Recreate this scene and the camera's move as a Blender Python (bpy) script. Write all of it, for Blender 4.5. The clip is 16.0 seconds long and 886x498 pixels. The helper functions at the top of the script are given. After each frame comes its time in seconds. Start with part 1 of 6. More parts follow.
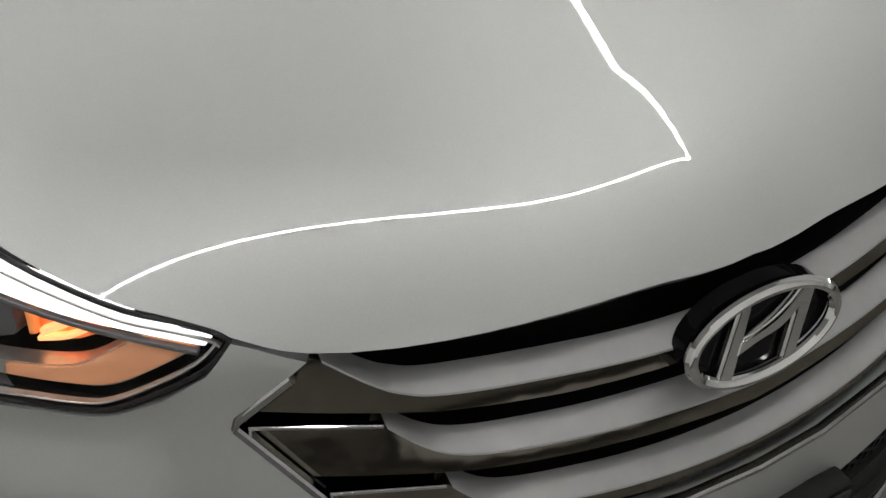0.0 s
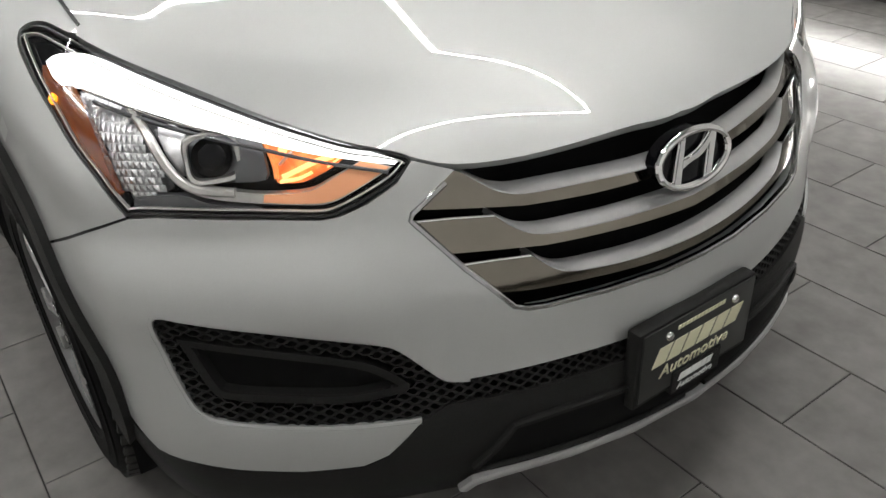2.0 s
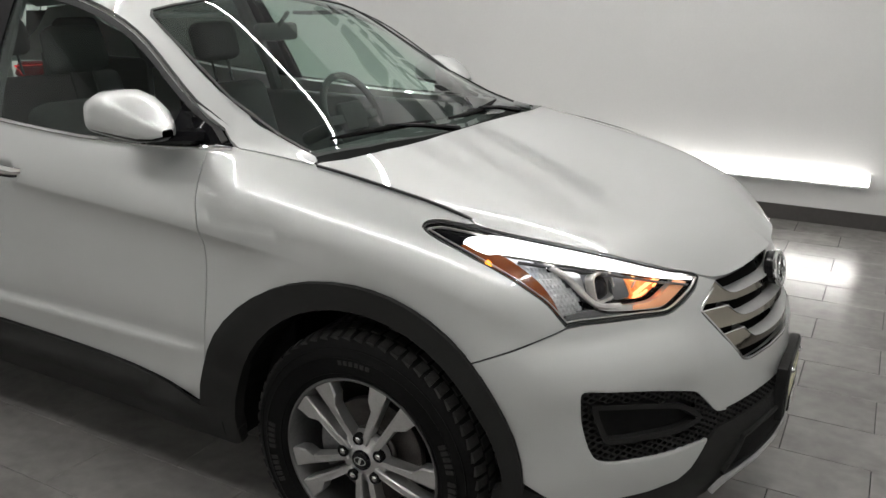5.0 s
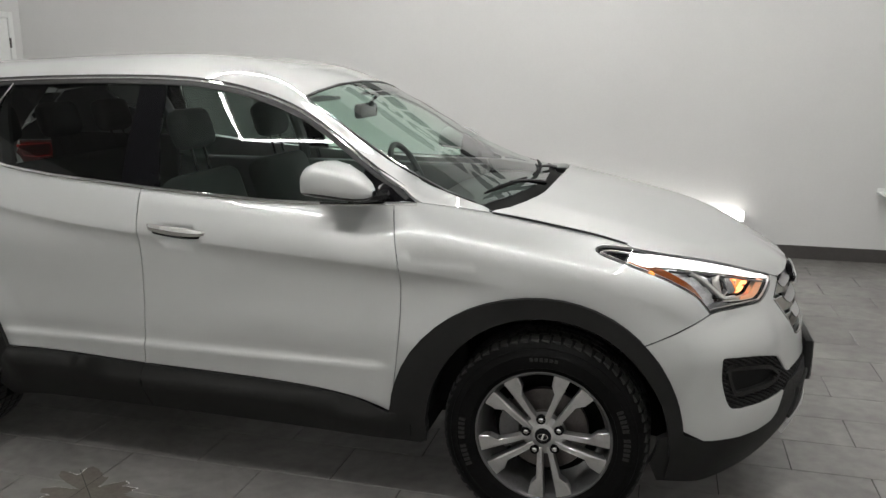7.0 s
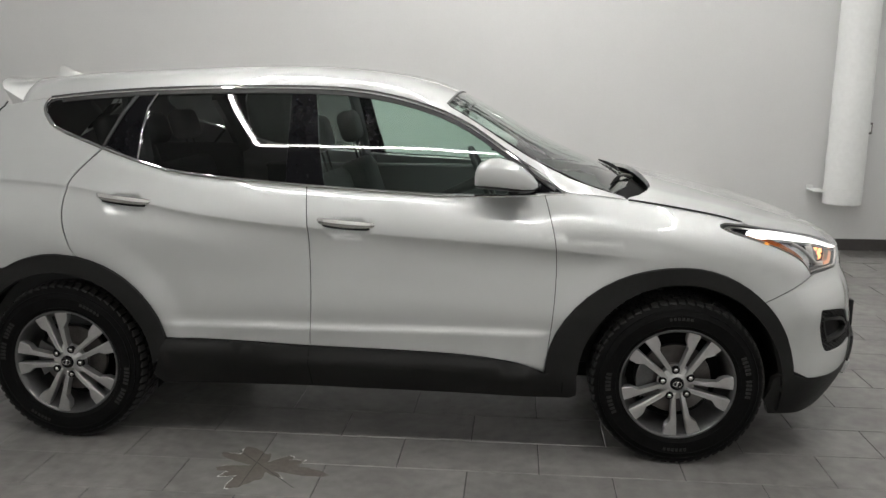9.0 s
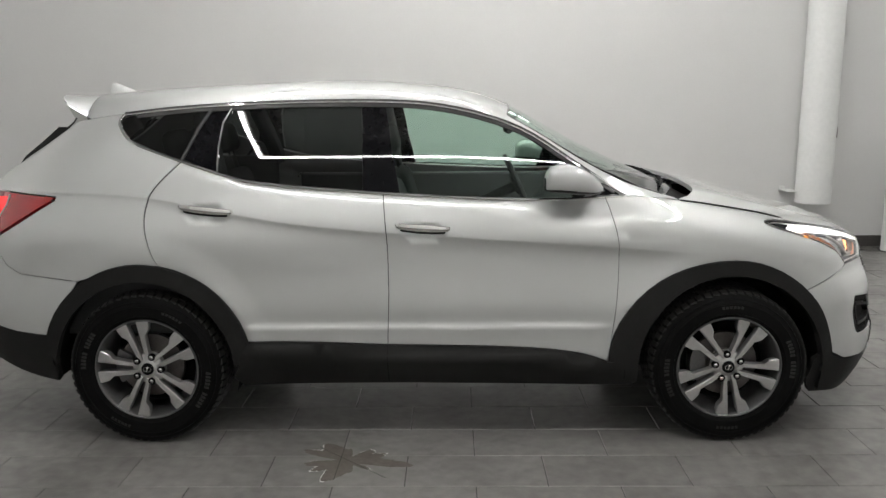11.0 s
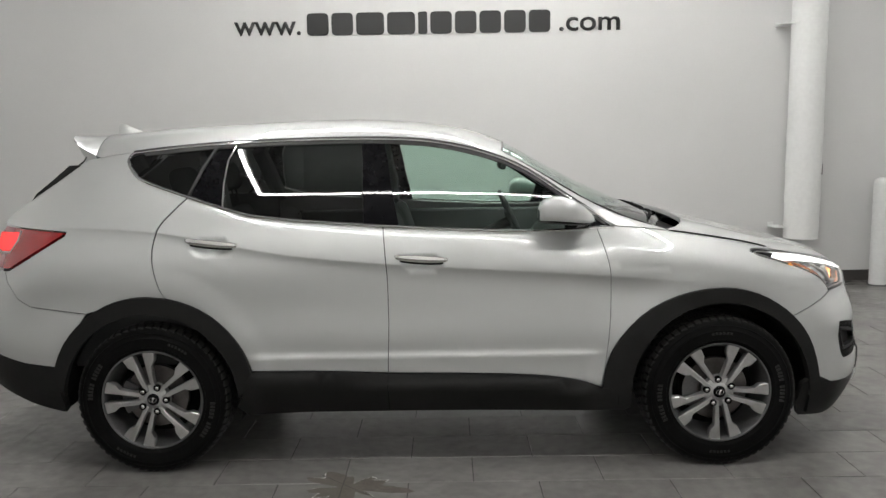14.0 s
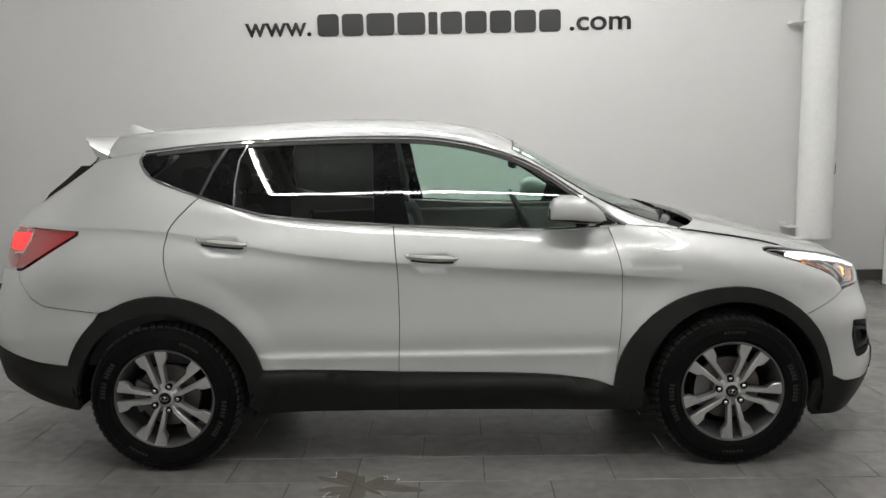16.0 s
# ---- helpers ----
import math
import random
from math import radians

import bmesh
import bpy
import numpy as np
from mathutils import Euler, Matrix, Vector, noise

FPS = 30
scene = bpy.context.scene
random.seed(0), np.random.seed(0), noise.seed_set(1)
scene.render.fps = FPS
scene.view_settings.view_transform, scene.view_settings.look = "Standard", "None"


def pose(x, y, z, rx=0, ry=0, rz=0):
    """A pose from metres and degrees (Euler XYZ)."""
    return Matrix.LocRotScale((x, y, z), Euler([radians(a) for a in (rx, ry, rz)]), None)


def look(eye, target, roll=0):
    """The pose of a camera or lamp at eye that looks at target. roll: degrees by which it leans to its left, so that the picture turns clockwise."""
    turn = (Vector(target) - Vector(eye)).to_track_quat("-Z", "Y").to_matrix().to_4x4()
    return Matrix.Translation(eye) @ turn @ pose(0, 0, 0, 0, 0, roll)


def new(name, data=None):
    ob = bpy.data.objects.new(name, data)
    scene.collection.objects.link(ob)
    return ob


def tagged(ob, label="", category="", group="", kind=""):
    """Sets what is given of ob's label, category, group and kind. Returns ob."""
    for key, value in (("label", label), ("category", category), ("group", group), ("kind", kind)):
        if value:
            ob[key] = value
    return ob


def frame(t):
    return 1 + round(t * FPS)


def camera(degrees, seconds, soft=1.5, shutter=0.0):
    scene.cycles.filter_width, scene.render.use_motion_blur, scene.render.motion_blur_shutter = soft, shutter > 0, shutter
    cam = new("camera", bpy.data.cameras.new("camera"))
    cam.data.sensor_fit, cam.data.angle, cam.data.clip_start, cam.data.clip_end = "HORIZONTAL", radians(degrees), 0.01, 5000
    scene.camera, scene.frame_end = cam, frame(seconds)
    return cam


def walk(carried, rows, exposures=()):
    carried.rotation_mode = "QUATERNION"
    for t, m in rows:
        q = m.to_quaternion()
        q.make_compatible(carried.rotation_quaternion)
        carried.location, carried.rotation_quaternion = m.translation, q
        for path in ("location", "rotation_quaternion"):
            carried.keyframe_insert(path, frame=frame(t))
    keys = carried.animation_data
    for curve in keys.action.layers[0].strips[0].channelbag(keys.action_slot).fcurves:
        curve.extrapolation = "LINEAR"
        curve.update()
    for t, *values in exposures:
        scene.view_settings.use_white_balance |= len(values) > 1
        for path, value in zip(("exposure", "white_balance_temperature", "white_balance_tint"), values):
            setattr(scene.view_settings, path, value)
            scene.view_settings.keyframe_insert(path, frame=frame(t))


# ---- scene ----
cam = camera(57.0, 16.0)
PATH = [
    (0, (2.6, -0.475, 1.391), (1.219, 0.11, 0.067), -4.0),
    (0.5, (2.718, -0.634, 1.371), (1.325, 0.094, 0.133), -3.4),
    (1, (2.825, -0.769, 1.388), (1.446, 0.082, 0.215), -1.9),
    (1.5, (2.936, -0.888, 1.38), (1.558, 0.018, 0.248), -2.7),
    (2, (3.002, -1.039, 1.399), (1.604, -0.068, 0.349), -2.6),
    (2.5, (3.025, -1.241, 1.424), (1.667, -0.154, 0.436), -1.5),
    (3, (2.951, -1.44, 1.445), (1.637, -0.196, 0.594), -0.8),
    (3.5, (2.813, -1.659, 1.461), (1.581, -0.276, 0.705), -0.3),
    (4, (2.696, -1.902, 1.494), (1.568, -0.407, 0.795), 0.2),
    (6.5, (1.951, -3.342, 1.626), (1.349, -1.493, 1.159), 0.1),
    (7, (1.7, -3.545, 1.634), (1.192, -1.661, 1.194), 0.1),
    (7.5, (1.415, -3.802, 1.607), (1.021, -1.882, 1.214), 0.5),
    (8, (1.132, -4.008, 1.597), (0.842, -2.066, 1.219), 0.7),
    (8.5, (0.913, -4.096, 1.614), (0.666, -2.151, 1.217), 0.3),
    (9, (0.663, -4.235, 1.617), (0.483, -2.285, 1.212), 0.2),
    (9.5, (0.453, -4.384, 1.639), (0.333, -2.429, 1.233), 0.1),
    (10, (0.286, -4.419, 1.624), (0.205, -2.462, 1.219), -0.1),
    (12.5, (0.004, -4.649, 1.641), (0.015, -2.674, 1.323), -0.7),
    (13, (0.045, -4.635, 1.608), (0.057, -2.658, 1.308), -0.7),
    (13.5, (0.056, -4.638, 1.598), (0.062, -2.658, 1.316), -0.8),
    (14, (0.066, -4.652, 1.591), (0.055, -2.671, 1.316), -0.9),
    (14.5, (0.066, -4.658, 1.584), (0.045, -2.677, 1.31), -1.0),
    (15, (0.063, -4.659, 1.594), (0.039, -2.678, 1.319), -1.0),
    (15.5, (0.066, -4.659, 1.579), (0.035, -2.678, 1.309), -1.1),
    (16, (0.066, -4.65, 1.579), (0.029, -2.669, 1.308), -1.1),
]
EXPOSURE = [(0, -.52), (1, -.16), (1.5, .0), (2, .02), (3, -.2), (3.5, -.2), (4, -.1), (6.5, .15), (9, .2), (16, .18)]
walk(cam, [(t, look(eye, target, roll)) for t, eye, target, roll in PATH], EXPOSURE)

# ---- light and sky ----
world = bpy.data.worlds.new("world")
scene.world = world
world.use_nodes = True
wn = world.node_tree.nodes
wn["Background"].inputs["Color"].default_value = (0.02, 0.02, 0.02, 1)
wn["Background"].inputs["Strength"].default_value = 0.2

LED_POWER = 84.0
WALL_BAR_POWER = 24.0


# ---- materials ----
def material(name, colour, rough=0.5, metal=0.0, vary=0.06, grain=40.0, bump=0.0, bump_scale=200.0, coat=0.0, coat_rough=0.03, spec=0.5,
             stain=0.0, stain_scale=1.5, rough_vary=0.0, random_tone=0.0):
    """A procedural surface: colour with grain, large soft stains and fine relief."""
    m = bpy.data.materials.new(name)
    m.use_nodes = True
    nt = m.node_tree
    n, l = nt.nodes, nt.links
    b = n["Principled BSDF"]
    b.inputs["Roughness"].default_value = rough
    b.inputs["Metallic"].default_value = metal
    b.inputs["Specular IOR Level"].default_value = spec
    b.inputs["Coat Weight"].default_value = coat
    b.inputs["Coat Roughness"].default_value = coat_rough
    tc = n.new("ShaderNodeTexCoord")
    geo = n.new("ShaderNodeNewGeometry")
    fine = n.new("ShaderNodeTexNoise")
    fine.inputs["Scale"].default_value = grain
    fine.inputs["Detail"].default_value = 4
    l.new(geo.outputs["Position"], fine.inputs["Vector"])
    ramp = n.new("ShaderNodeMapRange")
    ramp.inputs["From Min"].default_value, ramp.inputs["From Max"].default_value = 0.3, 0.7
    ramp.inputs["To Min"].default_value, ramp.inputs["To Max"].default_value = 1 - vary, 1 + vary
    l.new(fine.outputs["Fac"], ramp.inputs["Value"])
    tone = ramp.outputs["Result"]
    if stain:
        big = n.new("ShaderNodeTexNoise")
        big.inputs["Scale"].default_value = stain_scale
        big.inputs["Detail"].default_value = 6
        big.inputs["Roughness"].default_value = 0.65
        l.new(geo.outputs["Position"], big.inputs["Vector"])
        r2 = n.new("ShaderNodeMapRange")
        r2.inputs["From Min"].default_value, r2.inputs["From Max"].default_value = 0.35, 0.7
        r2.inputs["To Min"].default_value, r2.inputs["To Max"].default_value = 1 + stain * 0.4, 1 - stain
        l.new(big.outputs["Fac"], r2.inputs["Value"])
        mul = n.new("ShaderNodeMath")
        mul.operation = "MULTIPLY"
        l.new(tone, mul.inputs[0])
        l.new(r2.outputs["Result"], mul.inputs[1])
        tone = mul.outputs["Value"]
        if rough_vary:
            r3 = n.new("ShaderNodeMapRange")
            r3.inputs["From Min"].default_value, r3.inputs["From Max"].default_value = 0.3, 0.7
            r3.inputs["To Min"].default_value, r3.inputs["To Max"].default_value = rough - rough_vary, rough + rough_vary
            l.new(big.outputs["Fac"], r3.inputs["Value"])
            l.new(r3.outputs["Result"], b.inputs["Roughness"])
    if random_tone:
        info = n.new("ShaderNodeObjectInfo")
        r4 = n.new("ShaderNodeMapRange")
        r4.inputs["To Min"].default_value, r4.inputs["To Max"].default_value = 1 - random_tone, 1 + random_tone
        l.new(info.outputs["Random"], r4.inputs["Value"])
        mul = n.new("ShaderNodeMath")
        mul.operation = "MULTIPLY"
        l.new(tone, mul.inputs[0])
        l.new(r4.outputs["Result"], mul.inputs[1])
        tone = mul.outputs["Value"]
    hue = n.new("ShaderNodeVectorMath")
    hue.operation = "SCALE"
    hue.inputs[0].default_value = colour
    l.new(tone, hue.inputs["Scale"])
    l.new(hue.outputs["Vector"], b.inputs["Base Color"])
    if bump:
        tex = n.new("ShaderNodeTexNoise")
        tex.inputs["Scale"].default_value = bump_scale
        tex.inputs["Detail"].default_value = 3
        l.new(geo.outputs["Position"], tex.inputs["Vector"])
        bn = n.new("ShaderNodeBump")
        bn.inputs["Strength"].default_value = bump
        bn.inputs["Distance"].default_value = 0.002
        l.new(tex.outputs["Fac"], bn.inputs["Height"])
        l.new(bn.outputs["Normal"], b.inputs["Normal"])
    return m


def glowing(name, colour, strength):
    m = bpy.data.materials.new(name)
    m.use_nodes = True
    b = m.node_tree.nodes["Principled BSDF"]
    b.inputs["Base Color"].default_value = (*colour, 1)
    b.inputs["Emission Color"].default_value = (*colour, 1)
    b.inputs["Emission Strength"].default_value = strength
    return m


def glass(name, tint, face_on=0.04, rough=0.0):
    """A thin pane: tinted straight through, with a gloss that grows at grazing angles and is the same from both sides."""
    m = bpy.data.materials.new(name)
    m.use_nodes = True
    n, l = m.node_tree.nodes, m.node_tree.links
    n.remove(n["Principled BSDF"])
    out = n["Material Output"]
    clear = n.new("ShaderNodeBsdfTransparent")
    clear.inputs["Color"].default_value = (*tint, 1)
    gloss = n.new("ShaderNodeBsdfGlossy")
    gloss.inputs["Roughness"].default_value = rough
    gloss.inputs["Color"].default_value = (1, 1, 1, 1)
    weight = n.new("ShaderNodeLayerWeight")
    weight.inputs["Blend"].default_value = 0.5
    rise = n.new("ShaderNodeMath")
    rise.operation = "POWER"
    rise.inputs[1].default_value = 5.0
    scale = n.new("ShaderNodeMath")
    scale.operation = "MULTIPLY_ADD"
    scale.inputs[1].default_value, scale.inputs[2].default_value = 1 - face_on, face_on
    mix = n.new("ShaderNodeMixShader")
    l.new(weight.outputs["Facing"], rise.inputs[0])
    l.new(rise.outputs["Value"], scale.inputs[0])
    l.new(scale.outputs["Value"], mix.inputs["Fac"])
    l.new(clear.outputs["BSDF"], mix.inputs[1])
    l.new(gloss.outputs["BSDF"], mix.inputs[2])
    l.new(mix.outputs["Shader"], out.inputs["Surface"])
    return m


PAINT = material("silver metallic paint", (0.54, 0.553, 0.547), rough=0.48, metal=0.62, vary=0.05, grain=900, coat=1.0, coat_rough=0.012)
PAINT.node_tree.nodes["Principled BSDF"].inputs["Coat IOR"].default_value = 1.62
PLASTIC = material("black textured plastic", (0.017, 0.017, 0.0165), rough=0.5, spec=0.12, vary=0.15, grain=300, bump=0.25, bump_scale=900, stain=0.15, stain_scale=6)
GLOSS_BLACK = material("gloss black", (0.005, 0.005, 0.006), rough=0.02, vary=0.1, spec=0.18)
MATT_BLACK = material("matt black", (0.005, 0.005, 0.005), rough=0.7, spec=0.1, vary=0.2)
# paler rubber for the tread blocks and the sidewall marks
RUBBER_PALE = material("paler raised rubber", (0.022, 0.022, 0.021), rough=0.55, spec=0.25, vary=0.3, grain=120)
RUBBER = material("tyre rubber", (0.006, 0.006, 0.006), rough=0.55, spec=0.06, vary=0.2, grain=120, bump=0.2, bump_scale=400, stain=0.35, stain_scale=9)
SEAL = material("rubber seal", (0.012, 0.012, 0.012), rough=0.5, vary=0.1)
CHROME = material("chrome", (0.75, 0.75, 0.74), rough=0.06, metal=1.0, vary=0.02)
SMOKED_CHROME = material("dark chrome", (0.24, 0.22, 0.185), rough=0.07, metal=1.0, vary=0.08, grain=9, bump=0.5, bump_scale=9)
TRIM_CHROME = material("thin grille chrome", (0.45, 0.45, 0.45), rough=0.12, metal=1.0, vary=0.03)
SATIN = material("satin silver trim", (0.40, 0.40, 0.40), rough=0.5, metal=0.45, vary=0.04)
ALLOY = material("machined alloy", (0.50, 0.50, 0.495), rough=0.30, metal=0.85, vary=0.05, grain=150, stain=0.12, stain_scale=12)
ALLOY_DARK = material("dull alloy", (0.13, 0.13, 0.13), rough=0.4, metal=0.7, vary=0.1, grain=100)
STEEL = material("brake steel", (0.13, 0.12, 0.115), rough=0.42, metal=0.9, vary=0.15, grain=200, stain=0.3, stain_scale=14)
TINT = glass("green tinted glass", (0.70, 0.84, 0.77), 0.05)
PRIVACY = glass("dark privacy glass", (0.145, 0.16, 0.152), 0.042)
LENS = glass("clear lens plastic", (0.94, 0.95, 0.95), 0.014, 0.02)
AMBER = material("amber reflector", (0.19, 0.040, 0.003), rough=0.15, vary=0.15, grain=300, coat=1.0)
RED_LENS = material("red lamp lens", (0.30, 0.008, 0.010), rough=0.12, vary=0.1, grain=200, coat=1.0)
RED_GLOW = glowing("lit red lamp", (1.0, 0.05, 0.05), 0.45)
DRL = glowing("lit white lamp", (1.0, 1.0, 1.0), 2.6)
BULB = glowing("lit amber bulb", (1.0, 0.47, 0.18), 1.7)
# the bulb's light on reflector and guide, added as their own patchy glow
TURN_GLOW = glowing("amber bulb glow on its reflector", (1.0, 0.33, 0.09), 1.0)
GUIDE_GLOW = glowing("amber bulb glow on the guide", (1.0, 0.46, 0.24), 0.3)
for gm, sc, lo, hi in ((TURN_GLOW, 38.0, 0.0, 0.6), (GUIDE_GLOW, 14.0, 0.02, 0.12)):
    gn, gl = gm.node_tree.nodes, gm.node_tree.links
    tx, mr, gg = gn.new("ShaderNodeTexNoise"), gn.new("ShaderNodeMapRange"), gn.new("ShaderNodeNewGeometry")
    tx.inputs["Scale"].default_value = sc
    tx.inputs["Distortion"].default_value = 1.5
    mr.inputs["From Min"].default_value, mr.inputs["From Max"].default_value = 0.42, 0.66
    mr.inputs["To Min"].default_value, mr.inputs["To Max"].default_value = lo, hi
    gl.new(gg.outputs["Position"], tx.inputs["Vector"])
    gl.new(tx.outputs["Fac"], mr.inputs["Value"])
    gl.new(mr.outputs["Result"], gn["Principled BSDF"].inputs["Emission Strength"])
BULB_DIM = glowing("amber side marker", (1.0, 0.35, 0.02), 1.6)
LAMP_MIRROR = material("lamp reflector", (0.52, 0.52, 0.53), rough=0.36, metal=1.0, vary=0.15, grain=70, bump=0.2, bump_scale=90)
LAMP_MIRROR_WARM = material("lamp reflector warm side", (0.60, 0.58, 0.56), rough=0.3, metal=0.8, vary=0.1, grain=60)
LAMP_GREY = material("grey lamp housing", (0.10, 0.10, 0.105), rough=0.3, vary=0.1, grain=40)
CABIN = material("dark cabin cloth", (0.04, 0.042, 0.042), rough=0.85, vary=0.15, grain=400, bump=0.3, bump_scale=800)
CABIN_GREY = material("grey cabin trim", (0.10, 0.105, 0.105), rough=0.7, vary=0.08, grain=200)
HEADLINING = material("grey headlining cloth", (0.30, 0.31, 0.30), rough=0.9, vary=0.08, grain=300)
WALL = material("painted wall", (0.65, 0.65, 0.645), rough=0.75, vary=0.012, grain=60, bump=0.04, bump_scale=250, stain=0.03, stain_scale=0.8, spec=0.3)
# whiter than the seen walls, to throw light back on the car
WALL_BOUNCE = material("unseen white bounce wall", (0.86, 0.86, 0.855), rough=0.75, vary=0.012, grain=60, bump=0.04, bump_scale=250, stain=0.03, stain_scale=0.8, spec=0.3)
CEILING = material("ceiling paint", (0.28, 0.28, 0.28), rough=0.9, vary=0.02, grain=20)
WHITE = material("white paint", (0.74, 0.75, 0.74), rough=0.45, vary=0.03, grain=30, bump=0.08, bump_scale=40)
PIPE_WHITE = material("white wrapped duct", (0.74, 0.75, 0.74), rough=0.55, vary=0.03, grain=25, bump=0.15, bump_scale=35)
BASE = material("dark rubber baseboard", (0.055, 0.05, 0.048), rough=0.5, vary=0.08, grain=30)
LETTER = material("black letter acrylic", (0.012, 0.012, 0.012), rough=0.4, vary=0.05)
TILE = material("grey porcelain tile", (0.205, 0.198, 0.189), rough=0.24, vary=0.12, grain=14, bump=0.08, bump_scale=120, stain=0.24, stain_scale=1.7, random_tone=0.05)
GROUT = material("dark grout", (0.022, 0.021, 0.020), rough=0.9, vary=0.15, grain=90)
PLATE = material("dealer plate plastic", (0.014, 0.015, 0.014), rough=0.35, vary=0.1)
STAIN_WET = material("damp patch", (0.15, 0.138, 0.12), rough=0.16, vary=0.08, grain=60, stain=0.2, stain_scale=9)
GLINT_PALE = material("painted pale water glint", (0.55, 0.54, 0.52), rough=0.5, vary=0.2, grain=180)
PLATE_INK = material("pale printed ink", (0.72, 0.70, 0.50), rough=0.5, vary=0.03)
LED_GLOW = glowing("led tube", (1.0, 0.985, 0.955), LED_POWER)
WALL_GLOW = glowing("wall light bar", (1.0, 0.97, 0.93), WALL_BAR_POWER)


# ---- helpers of this scene ----
def part(name, bm, mat, parent=None, label="", smooth=True):
    """Links a bmesh as one mesh object, under a thing or a part."""
    me = bpy.data.meshes.new(name)
    bmesh.ops.recalc_face_normals(bm, faces=bm.faces)
    bm.to_mesh(me)
    bm.free()
    me.materials.append(mat)
    if smooth:
        me.shade_smooth()
        me.set_sharp_from_angle(angle=radians(35))
    ob = new(name, me)
    ob.parent = parent
    if label:
        ob["label"] = label
    return ob


def thing(name, label, category, group="", at=None):
    e = new(name)
    e.empty_display_size = 0.1
    if at is not None:
        e.matrix_basis = at
    return tagged(e, label, category, group)


def box(bm, lo, hi, bevel=0.0, m=None, seg=2):
    """A box with rounded edges between two corners."""
    size = [b - a for a, b in zip(lo, hi)]
    mid = [(a + b) / 2 for a, b in zip(lo, hi)]
    t = bmesh.ops.create_cube(bm, size=1.0)
    vs = t["verts"]
    bmesh.ops.scale(bm, vec=size, verts=vs)
    bmesh.ops.translate(bm, vec=mid, verts=vs)
    if bevel:
        es = list({e for v in vs for e in v.link_edges})
        r = bmesh.ops.bevel(bm, geom=es, offset=bevel, segments=seg, affect="EDGES", profile=0.5)
        vs = list({v for f in r["faces"] for v in f.verts} | {v for v in vs if v.is_valid})
    if m is not None:
        bmesh.ops.transform(bm, matrix=m, verts=vs)
    return vs


def lathe(bm, profile, seg=64, m=None, closed=False):
    """Turns (radius, along) pairs about the y axis."""
    rings = []
    for r, a in profile:
        rings.append([bm.verts.new((r * math.cos(2 * math.pi * i / seg), a, r * math.sin(2 * math.pi * i / seg))) for i in range(seg)])
    pairs = list(zip(rings, rings[1:])) + ([(rings[-1], rings[0])] if closed else [])
    for a, b in pairs:
        for i in range(seg):
            j = (i + 1) % seg
            bm.faces.new((a[i], a[j], b[j], b[i]))
    if m is not None:
        bmesh.ops.transform(bm, matrix=m, verts=[v for r in rings for v in r])
    return rings


def prism(bm, outline, a, b, axis="y", bevel=0.0):
    """A flat outline given in two axes, drawn out along the third from a to b."""
    def at(p, d):
        return {"x": (d, p[0], p[1]), "y": (p[0], d, p[1]), "z": (p[0], p[1], d)}[axis]
    lo = [bm.verts.new(at(p, a)) for p in outline]
    hi = [bm.verts.new(at(p, b)) for p in outline]
    n = len(outline)
    fs = [bm.faces.new(lo), bm.faces.new(hi[::-1])]
    for i in range(n):
        fs.append(bm.faces.new((lo[i], hi[i], hi[(i + 1) % n], lo[(i + 1) % n])))
    bmesh.ops.recalc_face_normals(bm, faces=fs)
    if bevel:
        es = [e for f in fs[:2] for e in f.edges]
        bmesh.ops.bevel(bm, geom=es, offset=bevel, segments=2, affect="EDGES")
    return lo + hi


def tube(bm, pts, r, seg=10, cap=True):
    """A round bar along points."""
    pts = [Vector(p) for p in pts]
    rings = []
    for i, p in enumerate(pts):
        d = (pts[min(i + 1, len(pts) - 1)] - pts[max(i - 1, 0)]).normalized()
        a = d.orthogonal().normalized() if i == 0 else (rings[-1][1] - d * rings[-1][1].dot(d)).normalized()
        b = d.cross(a)
        rr = r[i] if isinstance(r, (list, tuple)) else r
        rings.append(([bm.verts.new(p + rr * (math.cos(t) * a + math.sin(t) * b)) for t in (2 * math.pi * k / seg for k in range(seg))], a))
    for (u, _), (v, _) in zip(rings, rings[1:]):
        for k in range(seg):
            bm.faces.new((u[k], u[(k + 1) % seg], v[(k + 1) % seg], v[k]))
    if cap:
        bm.faces.new(rings[0][0][::-1])
        bm.faces.new(rings[-1][0])


def glide(pts, n=8):
    """A smooth open line through points."""
    out = []
    for i in range(len(pts) - 1):
        p0, p1, p2, p3 = pts[max(i - 1, 0)], pts[i], pts[i + 1], pts[min(i + 2, len(pts) - 1)]
        for k in range(n):
            t = k / n
            out.append(tuple(0.5 * (2 * b + (c - a) * t + (2 * a - 5 * b + 4 * c - d) * t * t + (3 * b - a - 3 * c + d) * t ** 3)
                             for a, b, c, d in zip(p0, p1, p2, p3)))
    out.append(tuple(pts[-1]))
    return out


def dense(outline, step_len):
    """Splits the long edges of a closed outline."""
    out = []
    for p, q in zip(outline, outline[1:] + outline[:1]):
        d = math.dist(p, q)
        if d < 1e-5:
            continue
        k = max(1, math.ceil(d / step_len))
        out += [(p[0] + (q[0] - p[0]) * i / k, p[1] + (q[1] - p[1]) * i / k) for i in range(k)]
    return out


